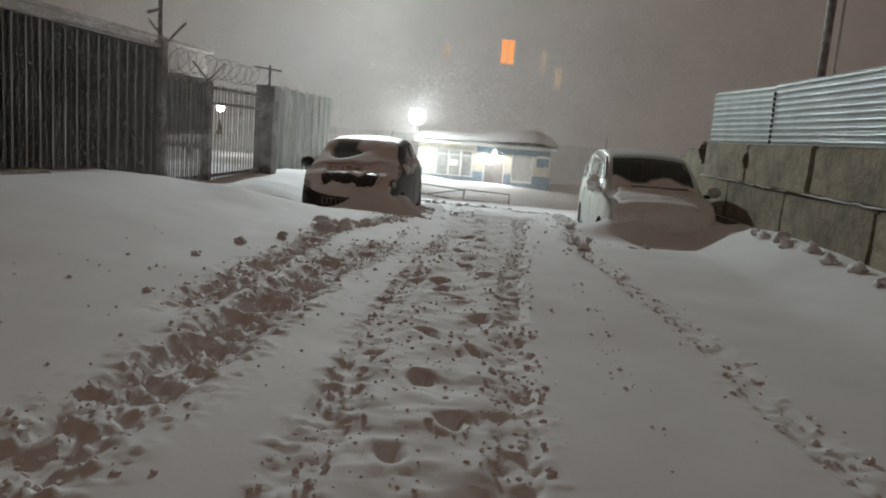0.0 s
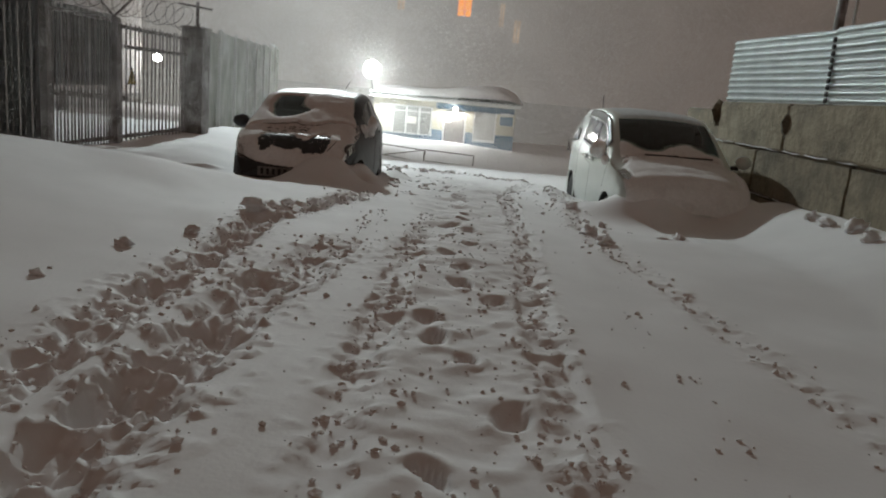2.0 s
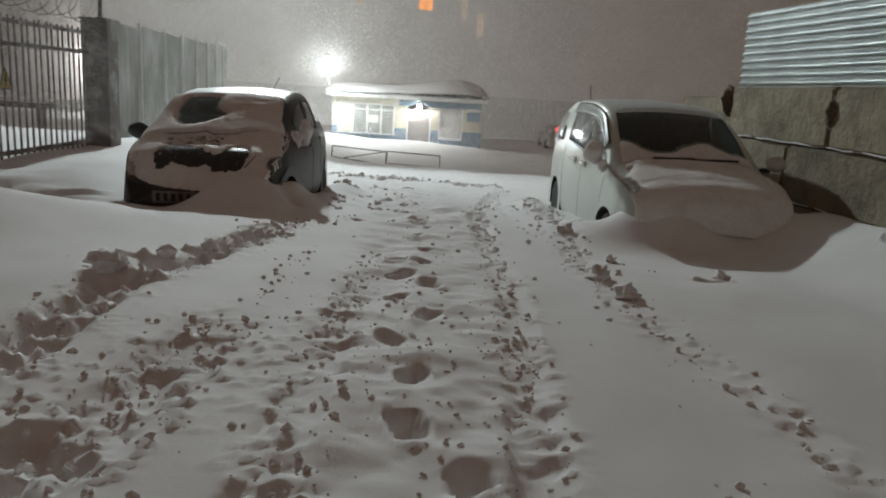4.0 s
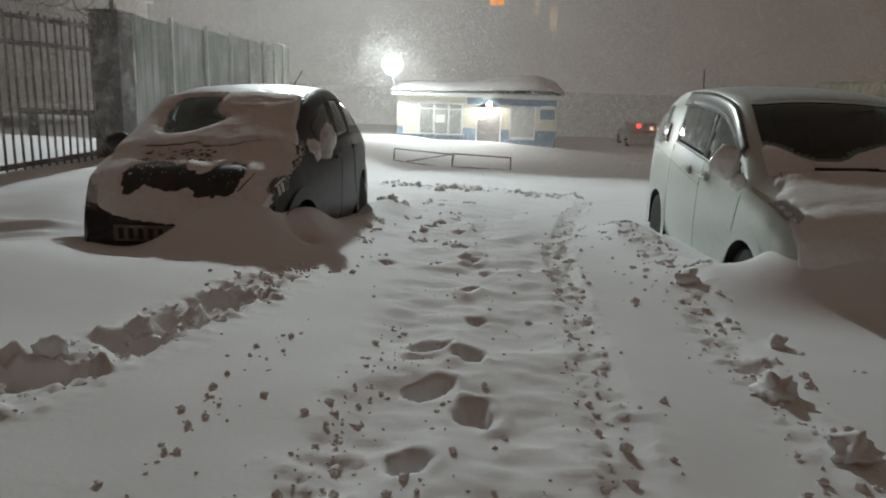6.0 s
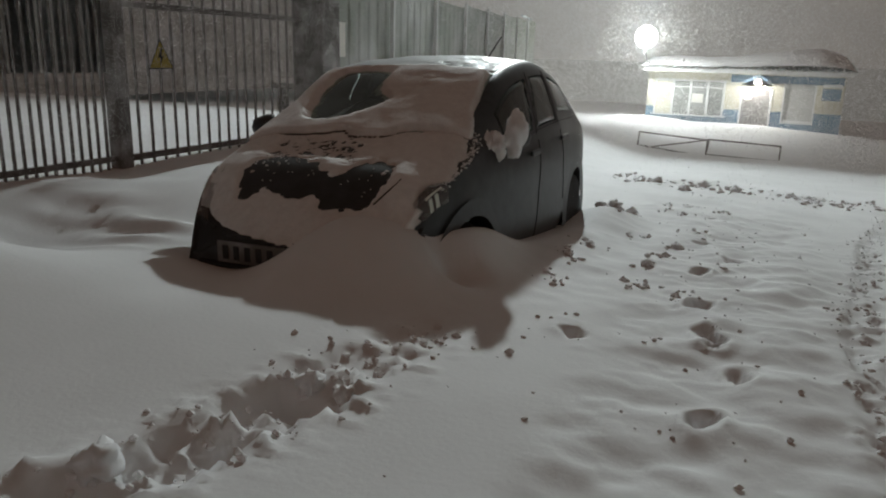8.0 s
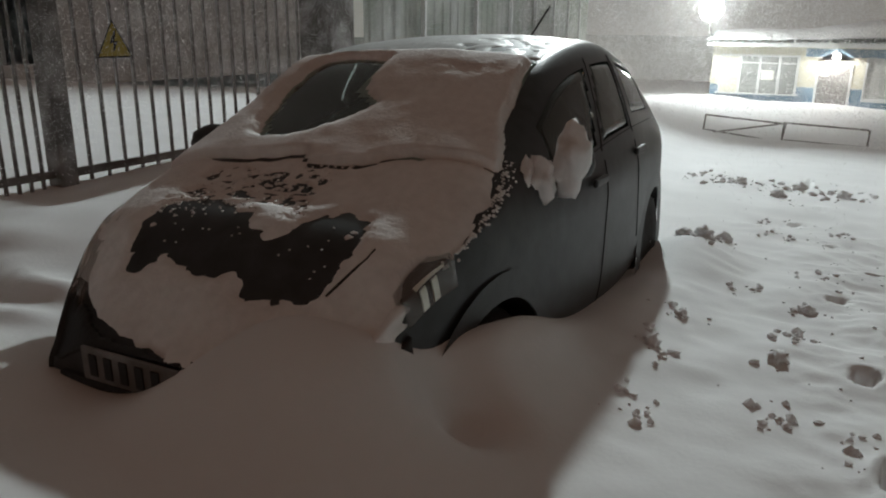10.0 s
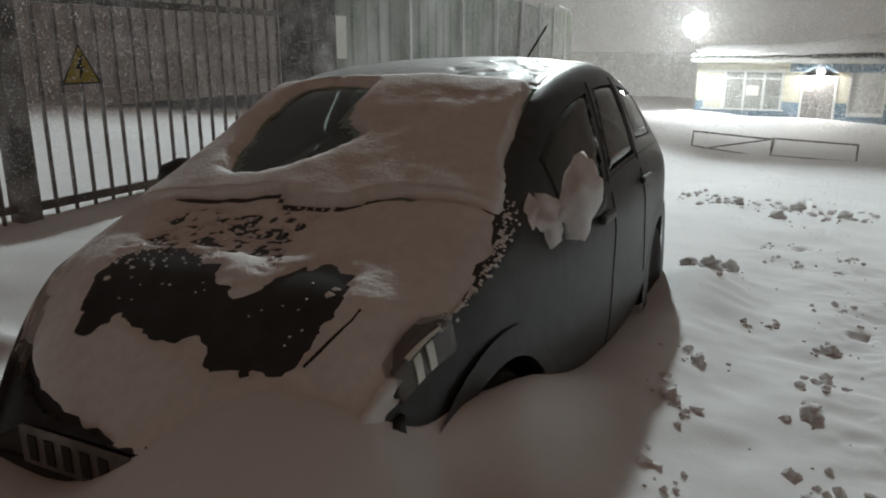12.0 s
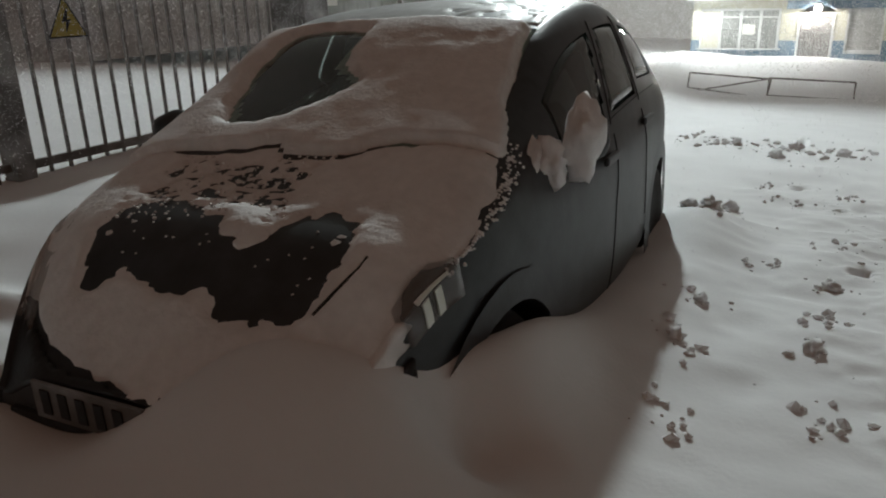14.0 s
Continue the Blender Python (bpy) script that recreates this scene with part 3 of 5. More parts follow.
def make_fence():
    solid = thing("sheet_fence", "tall dark brown profiled sheet fence along the snow", "fence")
    profiled_sheet(-8, 11.3, -0.3, 2.13, FX, SHEET_BROWN, solid, 0.25, 0.006)
    for y in (-7.5, -4.5, -1.5, 1.5, 4.5, 8.0):
        part("post", box(FX - 0.09, y - 0.04, -0.5, FX - 0.01, y + 0.04, 2.1, 0.006), DARK_METAL, solid)
    part("top_rail", box(FX - 0.05, -8, 2.132, FX + 0.045, 11.3, 2.17, 0.008), SHEET_BROWN, solid)
    part("snow_ledge", box(FX + 0.04, 5.5, 0.2, FX + 0.34, 8.1, 0.42, 0.05), CONCRETE, solid, "low concrete footing with snow")
    gate = thing("wicket_fence", "dark steel barred wicket with a sheet upper half", "fence")
    part("post", box(FX - 0.08, 11.32, -0.5, FX + 0.08, 11.48, 2.25, 0.008), DARK_METAL, gate)
    part("mast", tube([(FX, 11.36, 2.25), (FX, 11.36, 3.4)], 0.035, 8), DARK_METAL, gate)
    part("cross_arm", tube([(FX - 0.05, 11.05, 2.62), (FX, 11.36, 2.72)], 0.025, 6), DARK_METAL, gate)
    profiled_sheet(11.5, 13.18, 0.80, 1.80, FX - 0.02, SHEET_BROWN, gate, 0.14, 0.02)
    for z in (0.05, 1.72):
        part("rail", box(FX - 0.02, 11.48, z - 0.025, FX + 0.02, 13.2, z + 0.025, 0.004), DARK_METAL, gate)
    bars(11.5, 13.2, -0.35, 1.74, 0.085, gate)
    bracket(11.6, 2.25, gate)
    panel = thing("barred_fence", "dark steel barred fence panel between stout posts", "fence")
    part("post", box(FX - 0.07, 13.20, -0.5, FX + 0.07, 13.34, 1.78, 0.008), DARK_METAL, panel)
    for z in (0.04, 1.38, 1.66):
        part("rail", box(FX - 0.02, 13.34, z - 0.028, FX + 0.02, 16.15, z + 0.028, 0.004), DARK_METAL, panel)
    bars(13.34, 16.15, -0.08, 1.72, 0.148, panel)
    bracket(13.27, 1.78, panel)
    coil(11.5, 16.2, 2.02, 0.20, panel, 12)
    # yellow warning plate with its bolt of lightning
    sign = thing("warning_sign", "faded yellow triangular high-voltage warning plate on the bars", "sign")

    def flat(points, x, t):
        bm = bmesh.new()
        f = bm.faces.new([bm.verts.new((x, a, b)) for a, b in points])
        r = bmesh.ops.extrude_face_region(bm, geom=[f])
        bmesh.ops.translate(bm, verts=[g for g in r["geom"] if isinstance(g, bmesh.types.BMVert)], vec=(t, 0, 0))
        return bm

    cy, cz, s = 13.80, 0.83, 0.15
    part("plate", flat([(cy - s, cz), (cy + s, cz), (cy, cz + 1.73 * s)], FX + 0.016, 0.004), YELLOW, sign)
    for a, b in (((cy - s, cz), (cy + s, cz)), ((cy + s, cz), (cy, cz + 1.73 * s)), ((cy, cz + 1.73 * s), (cy - s, cz))):
        part("border", tube([(FX + 0.022, *a), (FX + 0.022, *b)], 0.006, 4), BLACK, sign)
    part("bolt", flat([(cy + 0.75 * a, cz + 0.75 * b) for a, b in ((0.015, 0.25), (-0.05, 0.125), (-0.005, 0.135), (-0.02, 0.03), (0.05, 0.155), (0.008, 0.148), (0.035, 0.25))], FX + 0.021, 0.003), BLACK, sign)
    pillar = thing("gate_pillar", "broad dark steel gate pillar with a wire arm", "pillar")
    part("body", box(FX - 0.1, 16.15, -0.6, FX + 0.3, 16.55, 1.86, 0.015), DARK_METAL, pillar)
    part("cap", box(FX - 0.12, 16.12, 1.863, FX + 0.32, 16.58, 1.90, 0.01), DARK_METAL, pillar)
    part("arm", tube([(FX + 0.1, 16.4, 1.9), (FX + 0.1, 16.4, 2.35)], 0.03, 6), DARK_METAL, pillar)
    part("cross_arm", tube([(FX - 0.15, 16.1, 2.28), (FX + 0.3, 16.6, 2.25)], 0.02, 6), DARK_METAL, pillar)
    pale = thing("pale_fence", "pale green profiled sheet fence, frosted", "fence", "", pose(FX - 0.02, 16.58, 0, 0, 0, 10.0))
    y, k = 0.0, 0
    while y < 21:
        profiled_sheet(y, y + 2.9, -2.2, 1.95 + 0.022 * y + 0.02 * (k % 2), 0.012 * (k % 2), SHEET_GREEN, pale, 0.42, 0.014)
        part("post", box(0.032, y - 0.04, -2.2, 0.10, y + 0.04, 2.0 + 0.022 * y, 0.006), PANEL_GREY, pale)
        y, k = y + 2.9, k + 1
    part("top_rail", box(-0.03, 19.0, 2.44, 0.05, 21.9, 2.49, 0.01), GALV, pale, "bright snowy top edge")
    notice = thing("notice_board", "blank white notice sheet on the pale fence", "sign")
    part("board", box(FX + 0.002, 16.74, 0.96, FX + 0.017, 17.16, 1.40, 0.003), PAPER, notice)


# ---- the hut ----
def make_hut():
    hut = thing("hut", "small cream and blue watchman's hut with a snowy roof", "building")
    x0, x1, y0, y1, zb, zs, ze = -4.7, 2.35, 39.5, 45.0, -2.0, -0.75, 0.62
    holes = [(-4.42, -1.75, -1.02, 0.34), (-1.2, -0.06, -2.0, 0.14), (0.30, 1.43, -1.18, 0.45)]

    def front(za, zc, y, t):
        made = []
        xs = sorted({x0, x1, *[h[0] for h in holes], *[h[1] for h in holes]})
        zs_ = sorted({za, zc, *[z for h in holes for z in h[2:] if za < z < zc]})
        for a, b in zip(xs, xs[1:]):
            for c, d in zip(zs_, zs_[1:]):
                if any(h[0] <= (a + b) / 2 <= h[1] and h[2] <= (c + d) / 2 <= h[3] for h in holes):
                    continue
                made.append(box(a, y, c, b, y + t, d))
        return made

    for bm in front(zb, zs, y0, 0.25):
        part("wall_lower", bm, BLUE, hut, "blue painted lower wall")
    for bm in front(zs, ze, y0, 0.25):
        part("wall_upper", bm, CREAM, hut, "cream painted upper wall")
    for x in (x0, x1 - 0.25):
        part("side_wall", box(x, y0 + 0.25, zb, x + 0.25, y1, ze), CREAM, hut)
    part("back_wall", box(x0 + 0.25, y1 - 0.25, zb, x1 - 0.25, y1, ze), CREAM, hut)
    part("frieze", box(-1.6, y0 - 0.012, 0.30, 2.3, y0 - 0.002, 0.58, 0), BLUE, hut, "blue painted band over the door")
    part("fascia", box(x0 - 0.2, y0 - 0.34, 0.62, x1 + 0.2, y0 - 0.28, 0.78, 0.01), WHITE, hut)
    part("soffit", box(x0 - 0.2, y0 - 0.275, 0.625, x1 + 0.2, y0 + 0.3, 0.66), WHITE, hut)
    # corrugated roof edge and rounded snow on top
    bm = bmesh.new()
    n = 110
    rows = []
    for yy, zz in ((y0 - 0.42, 0.80), (y0 + 2.6, 1.15), (y1 + 0.3, 0.82)):
        rows.append([bm.verts.new((x0 - 0.3 + (x1 - x0 + 0.6) * k / n, yy, zz + 0.025 * math.sin(k * 1.6))) for k in range(n + 1)])
    for A, B in zip(rows, rows[1:]):
        for k in range(n):
            bm.faces.new((A[k], A[k + 1], B[k + 1], B[k]))
    bmesh.ops.solidify(bm, geom=bm.faces[:], thickness=0.01)
    part("roof", bm, GALV, hut, "corrugated sheet roof edge")
    U = np.linspace(0, 1, 60)
    P = np.zeros((60, 30, 3))
    for i, u in enumerate(U):
        for j in range(30):
            v = j / 29
            x, y = x0 - 0.25 + (x1 - x0 + 0.5) * u, y0 - 0.3 + (y1 - y0 + 0.4) * v
            edge = min(1, 7 * min(u, 1 - u)) ** 0.5 * min(1, 5 * min(v + 0.02, 1.02 - v)) ** 0.5
            rise = 0.10 + 0.40 * float(smooth(0.35, 0.85, np.array(u)))
            P[i, j] = (x, y, 0.82 + 0.33 * (1 - abs(2 * v - 1)) + edge * rise + 0.03 * noise.noise(Vector((x * 1.3, y * 1.3, 0))))
    snow = link_bm("roof_snow", grid_bm(P), SNOW, None, "", True)
    tagged(snow, "rounded cushion of snow on the hut roof", "snow", kind="stuff")
    # left window: white frame, four lights, sill
    win = part("window", box(-4.42, y0 + 0.02, 0.26, -1.75, y0 + 0.10, 0.34, 0.006), WHITE, hut, "white framed hut window")
    part("window_sill", box(-4.5, y0 - 0.10, -1.07, -1.67, y0 + 0.1, -1.02, 0.008), WHITE, win)
    for x in (-4.40, -3.72, -3.05, -2.40, -1.80):
        part("mullion", box(x - 0.045, y0 + 0.03, -1.02, x + 0.045, y0 + 0.09, 0.26, 0.005), WHITE, win)
    part("blind", box(-4.36, y0 + 0.05, -1.02, -3.77, y0 + 0.07, 0.26), CREAM, win, "cream blind filling the first light")
    for a, b in ((-3.67, -3.10), (-3.0, -2.45), (-2.35, -1.85)):
        part("pane", box(a, y0 + 0.055, -1.02, b, y0 + 0.062, 0.26), HAZE_PANE, win)
    part("transom", box(-4.40, y0 + 0.028, 0.02, -1.78, y0 + 0.092, 0.07, 0.004), WHITE, win)
    part("notice", box(-2.98, y0 + 0.04, -0.55, -2.55, y0 + 0.05, -0.2), PAPER, win, "paper notice in the window")
    part("vent", box(-3.9, y0 - 0.02, -1.45, -3.4, y0 - 0.003, -1.2, 0.004), WHITE, hut, "white hatch in the blue wall")
    part("back_lining", box(x0 + 0.3, y0 + 1.6, zb, x1 - 0.3, y0 + 1.65, ze), PANEL_GREY, hut, "dim grey room behind the window")
    # right window closed by a pale panel
    sh = part("shutter", box(0.36, y0 + 0.06, -1.12, 1.37, y0 + 0.10, 0.39, 0.004), PANEL_GREY, hut, "pale grey panel in the second window")
    for a in ((0.30, 0.36), (1.37, 1.43)):
        part("frame", box(a[0], y0 + 0.0, -1.18, a[1], y0 + 0.12, 0.45, 0.004), WHITE, sh)
    for a in ((-1.18, -1.12), (0.39, 0.45)):
        part("frame", box(0.362, y0 + 0.002, a[0], 1.368, y0 + 0.12, a[1], 0.004), WHITE, sh)
    part("sill_snow", box(0.40, y0 + 0.0, -1.118, 1.36, y0 + 0.058, -1.05, 0.02), SNOW, sh, "snow lying on the sill")
    for x, z, w, h, m, lab in ((1.62, -0.25, 0.62, 0.42, BLUE, "blue notice panel"), (1.65, -0.68, 0.5, 0.3, CREAM, "yellowish notice panel"), (1.62, 0.22, 0.62, 0.12, WHITE, "white name strip")):
        part("notice_panel", box(x, y0 - 0.02, z, x + w, y0 - 0.004, z + h, 0.003), m, hut, lab)
    # door, its frame, canopy and lamp
    door = part("door", box(-1.12, y0 + 0.05, -2.0, -0.14, y0 + 0.11, 0.06, 0.006), DOOR_GREY, hut, "grey steel entrance door, half in snow")
    for a, b in ((-1.2, -1.12), (-0.14, -0.06)):
        part("door_frame", box(a, y0 - 0.03, -2.0, b, y0 + 0.14, 0.06, 0.006), WHITE, door)
    part("door_frame", box(-1.2, y0 - 0.03, 0.062, -0.06, y0 + 0.14, 0.14, 0.006), WHITE, door)
    part("notice", box(-1.06, y0 + 0.04, -0.35, -0.80, y0 + 0.048, 0.0), PAPER, door, "white paper on the door")
    part("handle", tube([(-0.72, y0 + 0.02, -0.8), (-0.72, y0 + 0.02, -0.62)], 0.015, 6), CHROME, door)
    bm = bmesh.new()
    for ya in (y0 - 0.75, y0 - 0.05):
        a = [bm.verts.new(p) for p in ((-1.30, ya, 0.17), (-0.63, ya, 0.56), (0.04, ya, 0.17))]
        if ya < y0 - 0.5:
            first = a
    second = a
    bm.faces.new((first[0], first[1], second[1], second[0]))
    bm.faces.new((first[1], first[2], second[2], second[1]))
    bmesh.ops.solidify(bm, geom=bm.faces[:], thickness=0.03)
    part("canopy", bm, WHITE, hut, "small gabled canopy over the door")
    bm = bmesh.new()
    bm.faces.new([bm.verts.new(p) for p in ((-1.2, y0 - 0.06, 0.19), (-0.06, y0 - 0.06, 0.19), (-0.63, y0 - 0.06, 0.50))])
    bmesh.ops.solidify(bm, geom=bm.faces[:], thickness=0.02)
    part("gable", bm, WHITE, hut)
    dl = thing("door_lamp", "bright white bulkhead lamp under the canopy", "lamp")
    part("globe", lathe([(0.0, -0.16), (0.11, -0.1), (0.13, 0.0), (0.11, 0.1)], m=pose(-0.63, y0 - 0.09, 0.32)), DOOR_GLOW, dl, "", True)
    # flood lamp on the corner
    fl = thing("hut_floodlight", "bright white floodlight on the hut's corner bracket", "lamp")
    globe = part("lens", lathe([(0.0, -0.02), (0.26, 0.0), (0.40, 0.05), (0.42, 0.12), (0.40, 0.16)], sides=32, m=pose(-4.76, 38.15, 1.87)), LAMP_GLOW, fl, "dazzling white lens", True)
    globe.visible_shadow = False
    part("housing", lathe([(0.40, 0.17), (0.32, 0.26), (0.12, 0.30), (0.0, 0.31)], sides=24, m=pose(-4.76, 38.15, 1.87)), DARK_METAL, fl, "", True).visible_shadow = False
    part("bracket", tube([(-4.76, 38.3, 1.4), (-4.76, 38.9, 1.0), (-4.7, 39.4, 0.9)], 0.03, 6), DARK_METAL, fl)


def make_rails():
    for pts, lab in ((((-3.45, -0.95, -1.55, -1.07), (-3.5, -1.32, -1.78, -1.50)), "bent low pipe rail leaning in the snow"), (((-1.60, -1.04, 0.26, -1.10), (-1.60, -1.46, 0.26, -1.50)), "low rusty pipe rail standing in the snow")):
        r = thing("pipe_rail", lab, "railing", "low rails before the hut")
        (a, b, c, d), (e, f, g, h) = pts
        y = 30.0
        part("top_bar", tube([(a, y, b), (c, y, d)], 0.022, 6), DARK_METAL, r)
        part("low_bar", tube([(e, y, f), (g, y, h)], 0.018, 6), DARK_METAL, r)
        part("leg", tube([(a, y, b), (e, y, f - 0.3)], 0.022, 6), DARK_METAL, r)
        part("leg", tube([(c, y, d), (g if "low" in lab[:3] else g + 0.12, y, h - 0.3)], 0.022, 6), DARK_METAL, r)
        if lab.startswith("bent"):
            part("brace", tube([(-3.2, 29.7, -1.35), (-1.5, 30.1, -1.05)], 0.02, 6), DARK_METAL, r)


make_block_wall()
make_sheets()
make_fence()
make_hut()
make_rails()


# ---- what stands further off ----
def make_far():
    b = thing("apartment_building", "far pale apartment block, lamp-lit haze painted on its wall", "building")
    # wall brightens towards the lamps by its own emission, in place of lit haze
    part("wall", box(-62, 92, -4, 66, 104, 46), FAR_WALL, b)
    for x, z, w, h, m, lab in ((-1.0, 11.3, 1.5, 2.8, WARM_WINDOW, "orange lit window with curtain"), (5.3, 8.65, 0.75, 2.5, PALE_WINDOW, "pale lit stair window"), (3.4, 10.4, 0.5, 2.6, PALE_WINDOW, "pale lit stair window"), (-8.4, 10.9, 0.8, 1.8, PALE_WINDOW, "dim lit window")):
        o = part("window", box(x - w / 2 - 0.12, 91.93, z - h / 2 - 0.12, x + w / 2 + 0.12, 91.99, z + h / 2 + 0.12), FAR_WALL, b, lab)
        part("pane", box(x - w / 2, 91.90, z - h / 2, x - 0.05, 91.925, z + h / 2), m, o)
        part("pane", box(x + 0.05, 91.90, z - h / 2, x + w / 2, 91.925, z + h / 2), m, o)
    # glowing box added to cover the unlit ground beyond the hut
    tagged(link_bm("backdrop", box(-75, 54, -4, 80, 54.5, 0.9), HAZE_STRIP), "added glowing strip, painted as lamp-lit haze in the distance", "backdrop", kind="structure")
    yard = thing("yard_building", "low dark building across the snowy yard behind the bars", "building")
    part("wall", box(-30, 4, -0.6, -20, 48, 5.0), SHEET_BROWN, yard)
    part("roof", box(-30.3, 3.7, 5.01, -19.7, 48.3, 5.2, 0.03), SHEET_BROWN, yard)
    yl = thing("yard_lamp", "small bright lamp on a pole across the yard", "lamp")
    part("globe", lathe([(0.0, -0.3), (0.22, -0.16), (0.26, 0.0), (0.22, 0.16), (0.0, 0.3)], m=pose(-19.5, 49.2, 1.6, 0, 0, 90)), LAMP_GLOW, yl, "", True)
    part("pole", tube([(-19.5, 49.55, -2.2), (-19.5, 49.55, 1.9), (-19.5, 49.3, 1.9)], 0.05, 6), DARK_METAL, yl)
    bench = thing("snowed_bench", "dark low bench capped with snow in the yard", "bench")
    part("seat", box(-14.3, 27.6, -0.15, -11.9, 28.1, 0.02, 0.03), DARK_METAL, bench)
    for x in (-14.1, -12.2):
        part("leg", box(x - 0.06, 27.65, -0.9, x + 0.06, 28.05, -0.152, 0.01), DARK_METAL, bench)
    part("snow_cap", box(-14.28, 27.62, 0.024, -11.92, 28.08, 0.16, 0.06), SNOW, bench, "snow cap")
    # a car far down the road, tail lamps lit
    fc = thing("far_car", "distant dark car with lit tail lamps in the blizzard", "car")
    part("body", box(6.5, 45.2, -1.6, 8.1, 49.0, -0.95, 0.12), PANEL_GREY, fc)
    part("cabin", box(6.65, 45.2, -0.96, 7.95, 47.8, -0.5, 0.12), PANEL_GREY, fc)
    for x, m, s in ((6.95, RED_LAMP, 0.11), (7.6, AMBER_LAMP, 0.07), (7.95, AMBER_LAMP, 0.06)):
        part("tail_lamp", lathe([(0.0, -0.04), (s, -0.02), (s, 0.03)], sides=14, m=pose(x, 45.17, -0.62 if m is RED_LAMP else -0.75)), m, fc, "lit lamp")
    for x in (6.55, 7.95):
        for y in (46.0, 48.4):
            part("wheel", lathe([(0.0, -0.1), (0.3, -0.1), (0.3, 0.1), (0.0, 0.1)], sides=16, m=pose(x, y, -1.5, 0, 0, 90)), RUBBER, fc)
    pole = thing("utility_pole", "dark wooden utility pole with a braced stay", "pole")
    part("shaft", tube([(6.6, 17.0, -0.6), (6.6, 17.0, 9.0)], 0.10, 10, r_end=0.08), DARK_METAL, pole)
    part("conduit", tube([(6.82, 16.9, 2.6), (6.82, 16.9, 8.0)], 0.03, 6), GALV, pole, "bright metal conduit")


make_far()


# ---- cars ----
class Shape:
    """A car's skin: places by the way along it (a, from the nose) and round it (-6 to 6: low edge, flank, belt, roof rail, middle)."""

    def __init__(self, keys, length, na=150, per=9):
        self.keys, self.length = keys, length
        a = np.linspace(0, 1, na)
        first = keys["nose"]
        self.a = first + (length - first) * ((0.5 - 0.5 * np.cos(np.pi * a)) * 0.55 + a * 0.45)
        half = np.linspace(0, 6, 6 * per + 1)
        self.v = np.concatenate([half, 12 - half[-2::-1]])
        rows = []
        for s in self.a:
            rows.append(self.section(s))
        self.P = np.array(rows)
        du, dv = np.gradient(self.P, axis=0), np.gradient(self.P, axis=1)
        n = np.cross(du, dv)
        n /= np.maximum(np.linalg.norm(n, axis=2, keepdims=True), 1e-9)
        mid = self.P.mean(axis=(0, 1))
        flip = np.sign((n * (self.P - mid)).sum(axis=2, keepdims=True).mean())
        self.N = n * flip

    def key(self, name, s):
        return float(self.smooth_curve(s, self.keys[name]))

    def smooth_curve(self, s, keys):
        xs, ys = np.array([k[0] for k in keys]), np.array([k[1] for k in keys])
        i = int(np.clip(np.searchsorted(xs, s) - 1, 0, len(xs) - 2))
        m = np.gradient(ys, xs)
        h = xs[i + 1] - xs[i]
        t = np.clip((s - xs[i]) / h, 0, 1)
        lim = lambda g, i: np.clip(g, -3 * abs((ys[i + 1] - ys[i]) / h) - 0.05, 3 * abs((ys[i + 1] - ys[i]) / h) + 0.05)
        return (2 * t ** 3 - 3 * t ** 2 + 1) * ys[i] + (t ** 3 - 2 * t ** 2 + t) * h * lim(m[i], i) + (-2 * t ** 3 + 3 * t ** 2) * ys[i + 1] + (t ** 3 - t ** 2) * h * lim(m[i + 1], i)

    def section(self, s):
        wb, zb, wr, zr, zt = (self.key(k, s) for k in ("wb", "zb", "wr", "zr", "zt"))
        zl = self.keys["low"]
        pts = [(wb - 0.09, zl), (wb - 0.015, zl + 0.16), (wb, zl + (zb - zl) * 0.62), (wb - 0.022, zb), (wr + 0.035, zr - 0.035), (wr * 0.72, zr + (zt - zr) * 0.62), (0, zt)]
        ctrl = [pts[0]] + pts + [(-pts[5][0], pts[5][1])]
        half = []
        for v in self.v[: len(self.v) // 2 + 1]:
            i = min(int(v), 5)
            t = v - i
            p0, p1, p2, p3 = (np.array(ctrl[i + k]) for k in range(4))
            half.append(0.5 * (2 * p1 + (p2 - p0) * t + (2 * p0 - 5 * p1 + 4 * p2 - p3) * t * t + (3 * p1 - p0 - 3 * p2 + p3) * t ** 3))
        full = [(-x, s, z) for x, z in half] + [(x, s, z) for x, z in half[-2::-1]]
        return full

    def mask(self, test):
        """Faces whose middle passes test(a, v, place)."""
        A = 0.5 * (self.a[1:] + self.a[:-1])
        V = 0.5 * (self.v[1:] + self.v[:-1])
        C = 0.25 * (self.P[1:, 1:] + self.P[:-1, 1:] + self.P[1:, :-1] + self.P[:-1, :-1])
        return np.array([[bool(test(A[i], V[j], C[i, j])) for j in range(len(V))] for i in range(len(A))])

    def layer(self, keep, inner=0.0, thick=0.004):
        return grid_bm(self.P + self.N * inner, keep, thick, self.N)

    def crust(self, field, depth, seed=15, lift=0.0, grain=0.25, lumps=0.35):
        """A layer that swells out of the skin where field(a, v, p) is above nought and dips under it elsewhere."""
        F = np.array([[field(self.a[i], self.v[j], self.P[i, j]) for j in range(len(self.v))] for i in range(len(self.a))])
        x, y = self.P[:, :, 0], self.P[:, :, 1]
        rough = 1.0 + lumps * fbm(x * 6, y * 6, 3, seed) + grain * fbm(x * 24, y * 24, 2, seed + 1)
        t = np.tanh(F * 2.2)
        off = np.where(t > 0, depth * t * rough + lift * np.clip(t * 2, 0, 1), 0.010 * t)
        keep = (np.maximum.reduce([F[1:, 1:], F[:-1, 1:], F[1:, :-1], F[:-1, :-1]]) > -0.35)
        return grid_bm(self.P + self.N * off[:, :, None], keep)

    def skin(self, keep):
        return grid_bm(self.P, keep)


